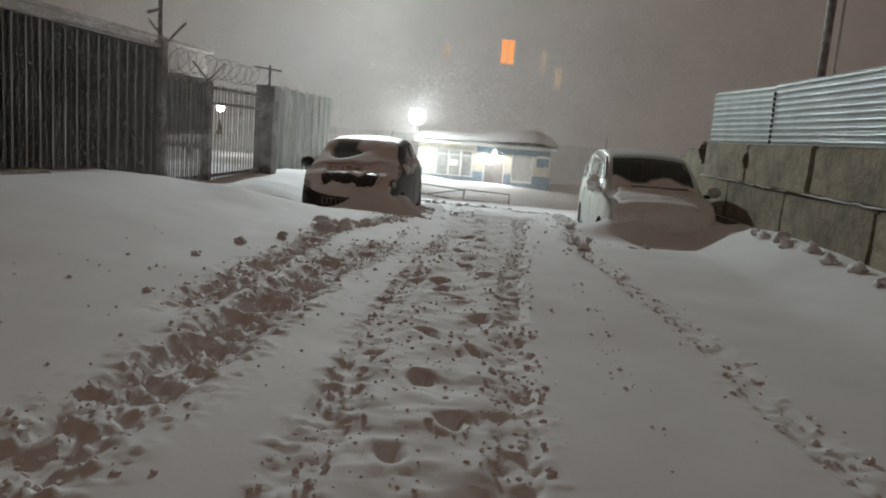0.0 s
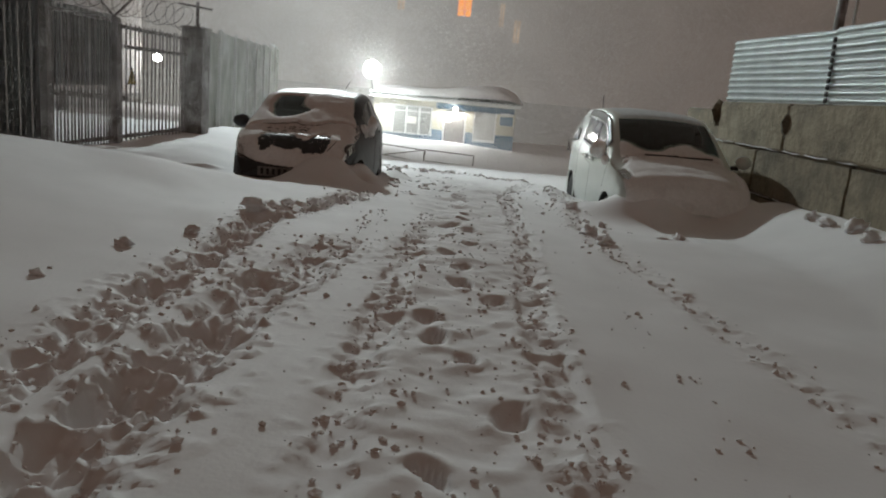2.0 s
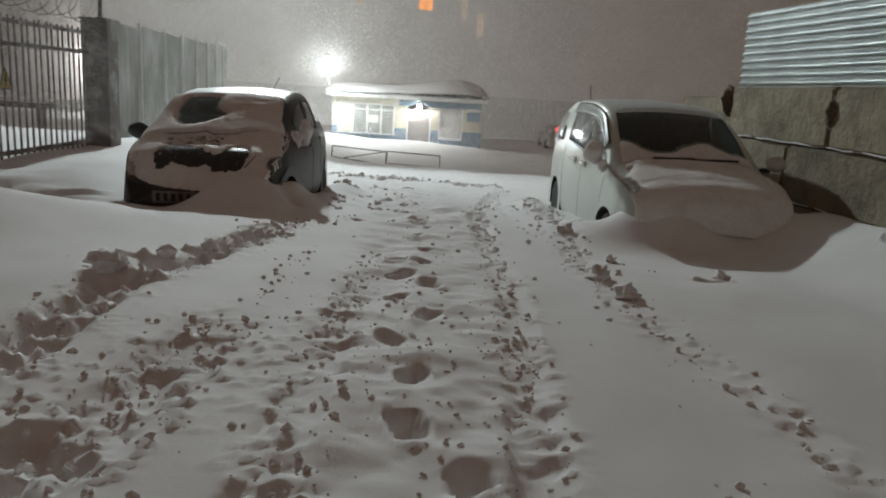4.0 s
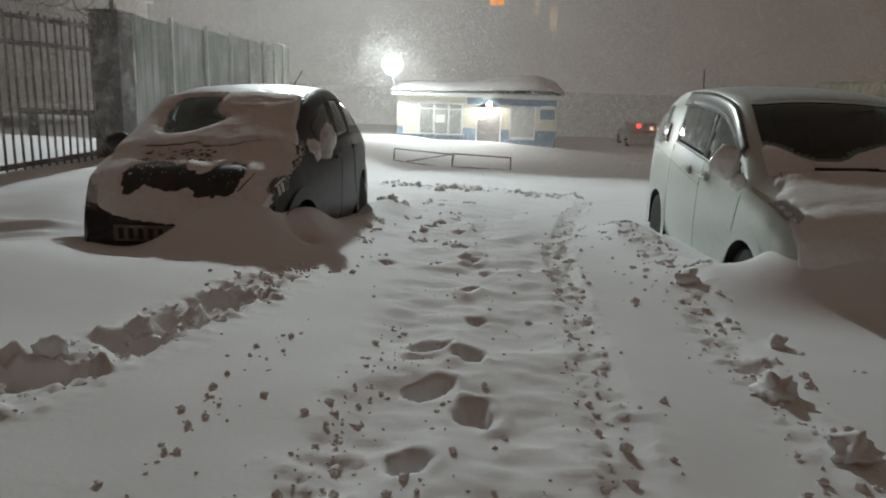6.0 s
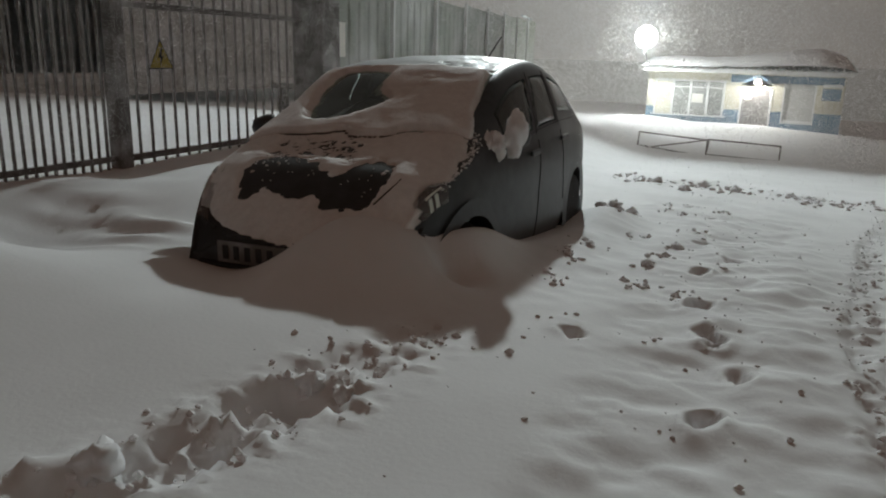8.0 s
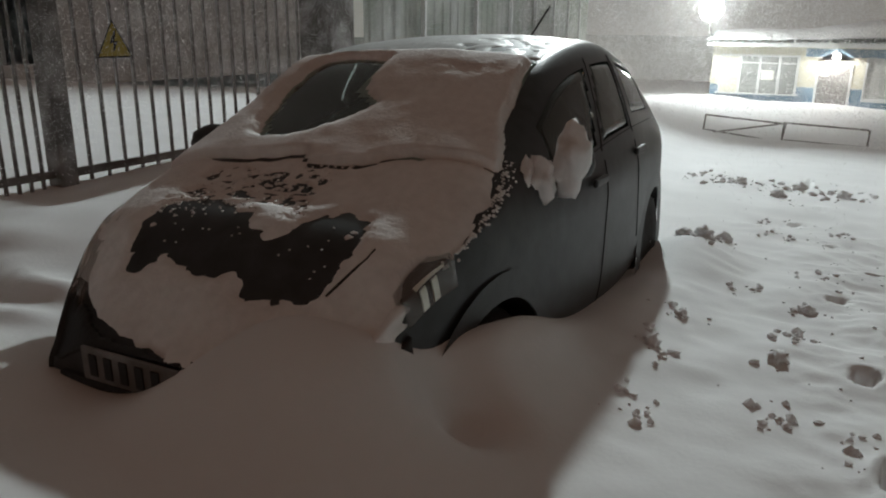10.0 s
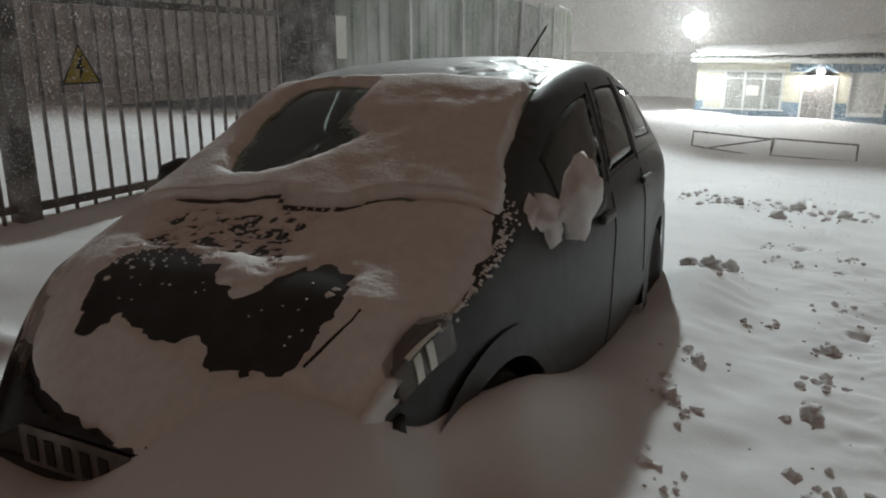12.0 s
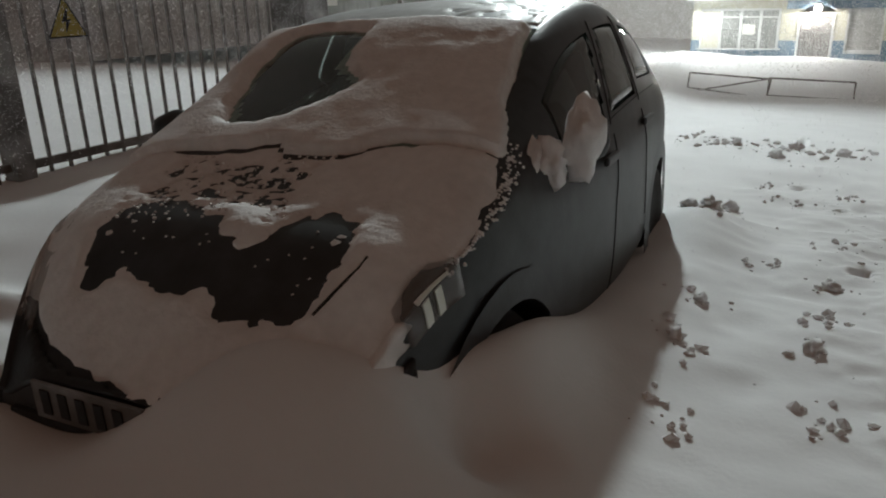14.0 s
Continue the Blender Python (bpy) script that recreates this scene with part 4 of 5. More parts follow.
HATCH = dict(low=0.18, nose=0.09,
             zt=[(0, 0.43), (0.06, 0.52), (0.14, 0.585), (0.28, 0.722), (0.48, 0.904), (0.68, 0.965), (0.92, 1.071), (1.25, 1.231), (1.62, 1.415), (2.1, 1.511), (2.8, 1.476), (3.35, 1.313), (3.62, 0.976), (3.76, 0.48)],
             zb=[(0, 0.352), (0.06, 0.434), (0.14, 0.501), (0.28, 0.639), (0.48, 0.795), (0.68, 0.852), (0.92, 0.904), (1.25, 0.915), (1.62, 0.933), (2.1, 0.963), (2.8, 0.98), (3.35, 0.967), (3.62, 0.818), (3.76, 0.40)],
             wb=[(0, 0.374), (0.06, 0.519), (0.14, 0.586), (0.28, 0.668), (0.48, 0.744), (0.68, 0.793), (0.92, 0.82), (1.25, 0.844), (1.62, 0.859), (2.1, 0.861), (2.8, 0.833), (3.35, 0.781), (3.62, 0.714), (3.76, 0.606)],
             wr=[(0, 0.30), (0.06, 0.424), (0.14, 0.497), (0.28, 0.578), (0.48, 0.645), (0.68, 0.695), (0.92, 0.712), (1.25, 0.678), (1.62, 0.641), (2.1, 0.631), (2.8, 0.602), (3.35, 0.549), (3.62, 0.561), (3.76, 0.496)],
             zr=[(0, 0.382), (0.06, 0.469), (0.14, 0.531), (0.28, 0.669), (0.48, 0.843), (0.68, 0.925), (0.92, 1.03), (1.25, 1.171), (1.62, 1.36), (2.1, 1.451), (2.8, 1.411), (3.35, 1.233), (3.62, 0.906), (3.76, 0.44)])
VAN = dict(low=0.18, nose=0.0,
           zt=[(0, 0.555), (0.047, 0.727), (0.142, 0.86), (0.40, 0.975), (0.76, 1.076), (1.233, 1.37), (1.63, 1.58), (2.09, 1.659), (2.66, 1.68), (3.13, 1.667), (3.75, 1.607), (3.91, 1.263), (4.022, 0.546)],
           zb=[(0, 0.45), (0.047, 0.546), (0.142, 0.724), (0.40, 0.88), (0.76, 0.949), (1.233, 0.967), (1.63, 0.969), (2.09, 0.998), (2.66, 1.045), (3.13, 1.076), (3.75, 1.095), (3.91, 0.978), (4.022, 0.489)],
           wb=[(0, 0.522), (0.047, 0.636), (0.142, 0.717), (0.40, 0.784), (0.76, 0.806), (1.233, 0.82), (2.66, 0.82), (3.13, 0.805), (3.75, 0.779), (3.91, 0.75), (4.022, 0.646)],
           wr=[(0, 0.437), (0.047, 0.522), (0.142, 0.598), (0.40, 0.655), (0.76, 0.698), (1.233, 0.679), (1.63, 0.636), (2.09, 0.626), (3.13, 0.622), (3.75, 0.603), (3.91, 0.65), (4.022, 0.574)],
           zr=[(0, 0.505), (0.047, 0.667), (0.142, 0.80), (0.40, 0.91), (0.76, 1.006), (1.233, 1.30), (1.63, 1.515), (2.09, 1.594), (2.66, 1.615), (3.13, 1.602), (3.75, 1.507), (3.91, 1.163), (4.022, 0.516)])


def wheel(parent, x, y, r, side):
    m = pose(x, y, r, 0, 0, 90 * side)
    w = part("wheel", lathe([(r * 0.64, -0.09), (r * 0.93, -0.095), (r, -0.06), (r, 0.06), (r * 0.93, 0.095), (r * 0.64, 0.09)], sides=32, m=m), RUBBER, parent, "black winter tyre packed with snow", True)
    part("rim", lathe([(0.0, -0.055), (0.05, -0.06), (0.06, -0.04), (r * 0.60, -0.03), (r * 0.66, -0.085), (r * 0.66, -0.06)], sides=32, m=m), BLACK_PLASTIC, w, "dark wheel dish")
    for k in range(7):
        c = pose(0, 0, 0, 0, k * 360 / 7, 0)
        part("spoke", box(-0.022, -0.075, 0.05, 0.022, -0.035, r * 0.62, 0.008, m=m @ c), RIM, w)


def car_windows(sh, spec):
    """Masks for the glass and for all glass together."""
    masks = []
    for name, test in spec:
        m = sh.mask(test)
        if m[:, m.shape[1] // 2].any():
            masks.append((name, m))
        else:
            left, right = m.copy(), m.copy()
            left[:, m.shape[1] // 2:] = False
            right[:, : m.shape[1] // 2] = False
            masks += [(name, left), (name, right)]
    allm = np.zeros_like(masks[0][1])
    for _, m in masks:
        allm |= m
    return masks, allm


def make_car(place, name, label, sh, paint, glass, wheels, r, well=0.045):
    car = thing(name, label, "car", "", place)
    masks, allm = car_windows(sh, glass)

    def arch(a, v, p):
        return p[2] < 0.85 and any(math.hypot(a - w, p[2] - r) < r + well + 0.028 for w in wheels) and (v < 3.2 or v > 8.8)

    cut = sh.mask(arch)
    body = part("body", sh.skin(~allm & ~cut), paint, car, "", True)
    # nose and tail end caps
    for i, nm in ((0, "nose_panel"), (-1, "tail_panel")):
        bm = bmesh.new()
        bm.faces.new([bm.verts.new(p) for p in sh.P[i]])
        part(nm, bm, paint, car)
    for nm, m in masks:
        part(nm, sh.layer(m, -0.006, 0.004), GLASS_DARK, car, "tinted glass", True)
    # dark liners: floor, wheel wells, seats, dashboard
    L, w = sh.length, sh.key("wb", sh.length * 0.5)
    part("floor", box(-w + 0.1, 0.35, 0.19, w - 0.1, L - 0.2, 0.32), CABIN, car)
    part("dashboard", box(-w + 0.14, sh.key_cowl, 0.55, w - 0.14, sh.key_cowl + 0.45, 0.93, 0.06), CABIN, car)
    for sx in (-0.36, 0.36):
        for yy in (sh.key_cowl + 1.05, sh.key_cowl + 1.85):
            seat = part("seat", box(sx - 0.24, yy, 0.32, sx + 0.24, yy + 0.5, 0.58, 0.06), CABIN, car)
            part("backrest", box(sx - 0.23, yy + 0.42, 0.582, sx + 0.23, yy + 0.58, 1.12, 0.06), CABIN, seat)
            part("headrest", box(sx - 0.13, yy + 0.47, 1.125, sx + 0.13, yy + 0.57, 1.28, 0.04), CABIN, seat)
    for wy in wheels:
        w = sh.key("wb", wy) - 0.012
        for s in (-1, 1):
            wheel(car, s * (sh.key("wb", wy) - 0.12), wy, r, s)
            bm = bmesh.new()
            n = 20
            A, B, C = [], [], []
            for k in range(n + 1):
                t = math.pi * (k / n) * 1.1 - 0.05 * math.pi
                yy, zz = wy + (r + well) * math.cos(t), r + (r + well) * math.sin(t)
                w = sh.key("wb", yy) + 0.005
                A.append(bm.verts.new((s * w, yy, zz)))
                B.append(bm.verts.new((s * (w - 0.36), yy, zz)))
                C.append(bm.verts.new((s * (w - 0.002), wy + (r + well + 0.10) * math.cos(t), r + (r + well + 0.10) * math.sin(t))))
            for k in range(n):
                bm.faces.new((A[k], A[k + 1], C[k + 1], C[k]))
            for v in B:
                bm.verts.remove(v)
            part("wheel_arch", bm, paint, car, "", True)
            bm = bmesh.new()
            A, B = [], []
            for k in range(n + 1):
                t = math.pi * (k / n) * 1.1 - 0.05 * math.pi
                yy, zz = wy + (r + well) * math.cos(t), r + (r + well) * math.sin(t)
                A.append(bm.verts.new((s * (sh.key("wb", yy) - 0.004), yy, zz)))
                B.append(bm.verts.new((s * (sh.key("wb", wy) - 0.40), yy, zz)))
            for k in range(n):
                bm.faces.new((A[k], A[k + 1], B[k + 1], B[k]))
            bm.faces.new(B)
            part("arch_liner", bm, BLACK_PLASTIC, car, "", True)
    return car, allm


def handle(car, x, y, z, mat):
    part("door_handle", box(x - 0.035, y - 0.09, z - 0.018, x - 0.012, y + 0.09, z + 0.018, 0.010), mat, car, "pull handle")


def seam(car, sh, a0, a1, v0, v1, n=24, name="door_seam", r=0.0028):
    """A thin dark gap along the skin between two places."""
    pts = []
    for k in range(n + 1):
        t = k / n
        i = np.interp(a0 + (a1 - a0) * t, sh.a, np.arange(len(sh.a)))
        j = np.interp(v0 + (v1 - v0) * t, sh.v, np.arange(len(sh.v)))
        p, q = sh.P[int(round(i)), int(j)], sh.P[int(round(i)), min(int(j) + 1, len(sh.v) - 1)]
        pp = p + (q - p) * (j - int(j))
        pp = np.array([pp[0], a0 + (a1 - a0) * t, pp[2]])
        pts.append(pp + sh.N[int(round(i)), int(j)] * 0.001)
    part(name, tube(pts, r, 4), BLACK, car)


def lump(bm, c, s, seed, detail=2, rough=0.35):
    b = bmesh.new()
    bmesh.ops.create_icosphere(b, subdivisions=detail, radius=1.0)
    for v in b.verts:
        d = 1 + rough * noise.noise(v.co * 1.7 + Vector((seed * 3.1, seed, 0))) + 0.5 * rough * noise.noise(v.co * 4.1 + Vector((0, seed, 0)))
        v.co = Vector((v.co.x * s[0], v.co.y * s[1], v.co.z * s[2])) * d + Vector(c)
    me = bpy.data.meshes.new("tmp")
    b.to_mesh(me)
    b.free()
    bm.from_mesh(me)
    bpy.data.meshes.remove(me)


# the dark hatchback, nose towards the lane's near end
HATCH_AT = pose(-2.476, 11.27, -0.50, 0, -1.35, -1.19)


def make_hatch():
    sh = Shape(HATCH, 3.76)
    sh.key_cowl = 0.92
    glass = [("windscreen", lambda a, v, p: 0.95 < a < 1.68 and 4.45 < v < 7.55),
             ("front_window", lambda a, v, p: 1.36 < a < 1.93 + 0.2 * (v - 8.5 if v > 6 else 3.5 - v) * -1 and (3.22 < v < 3.88 or 8.12 < v < 8.78)),
             ("rear_window", lambda a, v, p: 2.02 + 0.2 * (v - 8.5 if v > 6 else 3.5 - v) * -1 < a < 2.46 and (3.22 < v < 3.88 or 8.12 < v < 8.78)),
             ("quarter_window", lambda a, v, p: 2.56 < a < 3.02 and (3.3 < v < 3.84 or 8.16 < v < 8.7))]
    car, allm = make_car(HATCH_AT, "hatchback_car", "small dark hatchback drifted deep in snow, nose buried", sh, DARK_PAINT, glass, (0.84, 3.06), 0.30)
    seam(car, sh, 1.93, 1.86, 8.95, 11.2)
    seam(car, sh, 2.50, 2.58, 8.95, 10.6)
    # pillars and rubber strips round the side windows, body-coloured handles
    seam(car, sh, 2.07, 1.92, 8.0, 8.85, name="window_strip")
    seam(car, sh, 2.48, 2.49, 8.0, 8.85, name="window_strip")
    seam(car, sh, 1.36, 3.02, 8.82, 8.80, 40, "belt_strip")
    for y, z in ((1.78, 0.905), (2.53, 0.945)):
        handle(car, 0.892 if y < 2 else 0.875, y, z, DARK_PAINT)
    # mirror, aerial, headlamp, plate
    bm = bmesh.new()
    lump(bm, (0.885, 1.37, 1.05), (0.075, 0.06, 0.075), 3, 3, 0.12)
    part("door_mirror", bm, DARK_PAINT, car, "", True)
    part("mirror_stalk", box(0.79, 1.36, 0.97, 0.90, 1.42, 1.01, 0.01), BLACK_PLASTIC, car)
    bm = bmesh.new()
    lump(bm, (-0.93, 1.30, 1.03), (0.12, 0.075, 0.09), 5, 3, 0.12)
    part("door_mirror", bm, DARK_PAINT, car, "", True)
    part("aerial", tube([(0.30, 2.30, 1.49), (0.37, 2.42, 1.66)], 0.005, 5), BLACK_PLASTIC, car)
    lamp_m = sh.mask(lambda a, v, p: 0.405 < a < 0.60 and 7.85 < v < 9.35 and p[2] > 0.60)
    part("headlamp", sh.layer(lamp_m, 0.002, 0.012), LENS, car, "clear headlamp lens half under snow", True)
    lamp_m2 = sh.mask(lambda a, v, p: 0.20 < a < 0.62 and 2.65 < v < 4.3 and p[2] > 0.60)
    part("headlamp", sh.layer(lamp_m2, 0.002, 0.012), LENS, car, "clear headlamp lens half under snow", True)
    fine = Shape(HATCH, 3.76, 300, 20)
    for v0, v1, a0, a1 in ((8.70, 8.82, 0.44, 0.545), (8.92, 9.32, 0.445, 0.475), (8.92, 9.32, 0.49, 0.515)):
        part("headlamp_blade", fine.layer(fine.mask(lambda a, v, p: a0 < a < a1 and v0 < v < v1), 0.016, 0.006), REFLECTOR, car, "bright reflector blade")
    plate = part("number_plate", box(-0.34, 0.062, 0.44, 0.10, 0.074, 0.555, 0.003), DARK_METAL, car, "grimy plate with dark bars, partly in snow")
    for k in range(5):
        part("plate_bar", box(-0.30 + k * 0.072, 0.057, 0.46, -0.265 + k * 0.072, 0.061, 0.535, 0.0), BLACK, plate)
    for s in (-1, 1):
        part("bumper_corner", sh.layer(sh.mask(lambda a, v, p: a < 0.40 and p[2] < 0.56 + 0.2 * max(0, abs(p[0]) - 0.3) and p[0] * s > 0), 0.0, 0.016), BLACK_PLASTIC, car, "dark bumper", True)
    part("bumper_face", box(-0.50, 0.070, 0.22, 0.48, 0.12, 0.435, 0.02), BLACK_PLASTIC, car, "dark bumper")
    # edge of the bonnet, blown free of the crust
    way = [Vector(fine.P[int(np.searchsorted(fine.a, a)), int(np.searchsorted(fine.v, v))] + 0.016 * fine.N[int(np.searchsorted(fine.a, a)), int(np.searchsorted(fine.v, v))]) for a, v in ((0.335, 7.08), (0.37, 7.14), (0.41, 7.18), (0.45, 7.22), (0.49, 7.25))]
    part("bonnet_edge", tube(way, 0.006, 5), BLACK, car, "dark gap at the bonnet's edge")
    hatch_snow()


# outline of the bare patch on the bonnet, and of the cleared glass: across, along
BARE = [(-0.39, 0.31), (-0.43, 0.38), (-0.45, 0.47), (-0.43, 0.55), (-0.33, 0.60), (-0.20, 0.60), (-0.08, 0.57), (0.0, 0.54), (0.05, 0.48), (0.14, 0.46), (0.22, 0.50), (0.26, 0.59), (0.34, 0.65), (0.44, 0.60), (0.49, 0.51), (0.45, 0.39), (0.40, 0.32), (0.28, 0.30), (0.17, 0.285), (0.13, 0.36), (0.0, 0.33), (-0.10, 0.33), (-0.26, 0.36), (-0.32, 0.32)]
CLEARED = [(-0.42, 1.05), (-0.47, 1.15), (-0.52, 1.36), (-0.51, 1.53), (-0.47, 1.655), (-0.21, 1.655), (-0.08, 1.60), (-0.06, 1.40), (0.05, 1.27), (0.02, 1.20), (-0.13, 1.06), (-0.31, 1.01)]


def into(outline, x, y):
    """How far a place lies inside an outline (below nought: outside)."""
    near, odd = 9.0, False
    for (x0, y0), (x1, y1) in zip(outline, outline[1:] + outline[:1]):
        dx, dy = x1 - x0, y1 - y0
        t = min(1.0, max(0.0, ((x - x0) * dx + (y - y0) * dy) / (dx * dx + dy * dy)))
        near = min(near, math.hypot(x - x0 - t * dx, y - y0 - t * dy))
        if (y0 > y) != (y1 > y) and x < x0 + (y - y0) * dx / dy:
            odd = not odd
    return near if odd else -near


def n2(x, y, s, seed):
    return 1.5 * noise.fractal(Vector((x * s, y * s, seed * 7.7)), 1.0, 2.0, 3)


def hatch_snow():
    sh = Shape(HATCH, 3.76, 300, 17)
    edge_a, edge_v = [0.2, 0.42, 0.57, 0.7, 0.9, 1.0], [9.7, 9.1, 8.55, 8.14, 7.95, 7.75]

    def crack(x):
        return float(np.interp(x, [-0.7, -0.49, -0.34, -0.17, -0.07, 0.0, 0.06, 0.24, 0.31, 0.42, 0.43, 0.61, 0.75], [0.86, 0.885, 0.885, 0.91, 0.94, 0.885, 0.885, 0.905, 0.96, 1.0, 0.985, 1.01, 1.03])) + 0.008 * n2(x, 0.0, 9, 4)

    def bonnet(a, v, p):
        if a > 1.06 or v < 2.6 or v > 10.2:
            return -1.0
        x = p[0]
        n = n2(x, a, 7, 3)
        gap = 0.027 if -0.5 < x < 0.44 else 0.012
        f = min(1.0, (float(np.interp(a, edge_a, edge_v)) + 0.16 * n + 0.10 * n2(x, p[2], 26, 6) - v) * 2.2, (v - 3.0 + 0.25 * n) * 1.5, (crack(x) - gap - a) * 50)
        # hollow torn out under the ledge of the windscreen's crust
        if -0.46 < x < -0.06:
            f = min(f, 0.12 + 14 * max(0.0, crack(x) - a - 0.05))
        bare = into(BARE, x, a)
        ragged = 0.013 * n + 0.012 * n2(x, a, 24, 5) + 0.008 * n2(x, a, 60, 25)
        f = min(f, (-bare + ragged) * 24)
        # frozen specks on the bare paint, and blown crumbly snow above it
        if bare > 0.01:
            f = max(f, (n2(x, a, 55, 9) - 1.0) * 2)
        blown = min((x + 0.50) * 8, (0.24 - x + 0.05 * n) * 8, (a - 0.53 + 0.10 * max(0.0, x) + 0.03 * n) * 9, (0.90 - a) * 12, 1.0)
        if blown > 0:
            f = min(f, 1.0 - blown * (0.60 + 0.85 * max(0.0, n2(x, a, 34, 8)) + 0.75 * max(0.0, n2(x, a, 62, 18))) * (1.25 - 1.0 * max(0.0, a - 0.55)))
        # scoured hollow round the headlamp
        f = min(f, (math.hypot((a - 0.49) / 0.095, (v - 8.62) / 0.80) - 1 + 0.06 * n) * 3.0)
        # the bumper's far corner stays bare
        if x < 0.04:
            f = min(f, (p[2] - float(np.interp(x, [-0.6, -0.47, -0.3, 0.0, 0.04], [0.66, 0.62, 0.585, 0.56, 0.40])) + 0.012 * n) * 22)
        return f

    def screen(a, v, p):
        if a < 0.80 or a > 1.78 or v < 3.4 or v > 8.6:
            return -1.0
        n = n2(p[0], a, 6, 6)
        right = float(np.interp(a, [0.95, 1.1, 1.3, 1.7], [7.85, 7.78, 7.52, 7.36]))
        f = min(1.0, (a - crack(p[0])) * 110, (1.690 + 0.006 * n - a) * 24, (right + 0.08 * n - v) * 2.8, (v - 4.1) * 2.4)
        clear = into(CLEARED, p[0], a)
        f = min(f, (-clear + 0.014 * n + 0.008 * n2(p[0], a, 30, 16)) * 16)
        # thin crumbly stretch beside the cleared glass and towards the roof
        if p[0] > -0.1 and a > 1.30:
            f = min(f, 0.62 - 0.30 * max(0.0, n2(p[0], a, 14, 28)) + 0.5 * max(0.0, n2(p[0], a, 9, 29) - 0.45) * max(0.0, 0.3 - p[0]) * 6)
        return f

    def roof(a, v, p):
        if a < 1.5 or a > 3.6 or v < 3.6 or v > 8.4:
            return -1.0
        n = n2(p[0], a, 6, 7)
        f = min(1.0, (a - 1.715) * 30, (3.45 - a) * 6, (v - 4.25 + 0.1 * n) * 3, (7.55 + 0.10 * n - v) * 3)
        if a < 2.25 and p[0] > 0.15:
            f = min(f, 0.30 + abs(a - 1.95) * 1.8 - 0.9 * n2(p[0], a, 15, 12))
        return f

    for nm, field, depth, lift, lab in (("bonnet_snow", bonnet, 0.016, 0.0, "wind-packed snow crust over the bonnet with bare patches"), ("windscreen_snow", screen, 0.011, 0.026, "torn snow crust across the windscreen"), ("roof_frost", roof, 0.006, 0.0, "thin frosty snow film on the roof")):
        bm = sh.crust(field, depth, 15, lift, 0.12)
        bmesh.ops.transform(bm, matrix=HATCH_AT, verts=bm.verts[:])
        tagged(link_bm(nm, bm, FROST if nm == "roof_frost" else CRUST, None, "", True), lab, "snow", kind="stuff")
    # crumbs of snow clinging to the wing and door below the crust's edge
    rng = random.Random(3)
    bm = bmesh.new()
    for k in range(150):
        a = rng.uniform(0.55, 1.10)
        v = float(np.interp(a, edge_a, edge_v)) + 0.05 + abs(rng.gauss(0, 0.22))
        i, j = int(np.searchsorted(sh.a, a)), int(np.searchsorted(sh.v, v))
        p = HATCH_AT @ Vector(sh.P[i, j])
        s = rng.uniform(0.003, 0.009)
        lump(bm, p, (s, s, s * 0.8), k, 1, 0.5)
    # frozen crumbs blown over the upper bonnet and on to the bare paint
    for k in range(340):
        x = rng.uniform(-0.48, 0.22)
        a = 0.50 + 0.36 * rng.random() ** 0.8 + 0.05 * x
        i = int(np.searchsorted(sh.a, a))
        j = int(np.argmin(np.abs(sh.P[i, :, 0] - x) + (sh.P[i, :, 2] < 0.6)))
        s = 0.003 + 0.006 * rng.random() ** 2
        lump(bm, HATCH_AT @ Vector(sh.P[i, j] + 0.008 * sh.N[i, j]), (s, s * 1.3, s * 0.8), k, 1, 0.5)
    for k in range(26):
        x, a = rng.uniform(-0.40, 0.46), rng.uniform(0.34, 0.58)
        i = int(np.searchsorted(sh.a, a))
        j = int(np.argmin(np.abs(sh.P[i, :, 0] - x) + (sh.P[i, :, 2] < 0.6)))
        lump(bm, HATCH_AT @ Vector(sh.P[i, j] + 0.002 * sh.N[i, j]), (0.004, 0.005, 0.003), k, 1, 0.5)
    tagged(link_bm("clinging_snow", bm, CRUST, None, "", True), "small frozen crumbs clinging to the dark bonnet and wing", "snow", kind="stuff")
    # lump frozen over the mirror, and shreds beside it
    bm = bmesh.new()
    lump(bm, (0.885, 1.30, 1.055), (0.065, 0.075, 0.125), 11, 3, 0.55)
    lump(bm, (0.795, 1.24, 1.00), (0.055, 0.080, 0.080), 14, 3, 0.6)
    lump(bm, (0.765, 1.16, 0.985), (0.03, 0.07, 0.09), 17, 3, 0.7)
    bmesh.ops.transform(bm, matrix=HATCH_AT, verts=bm.verts[:])
    tagged(link_bm("mirror_snow", bm, CRUST, None, "", True), "lump of frozen snow stuck over the door mirror", "snow")


# the pale minivan
VAN_AT = pose(2.332, 10.728, -0.53, 0, 0, 1.15)


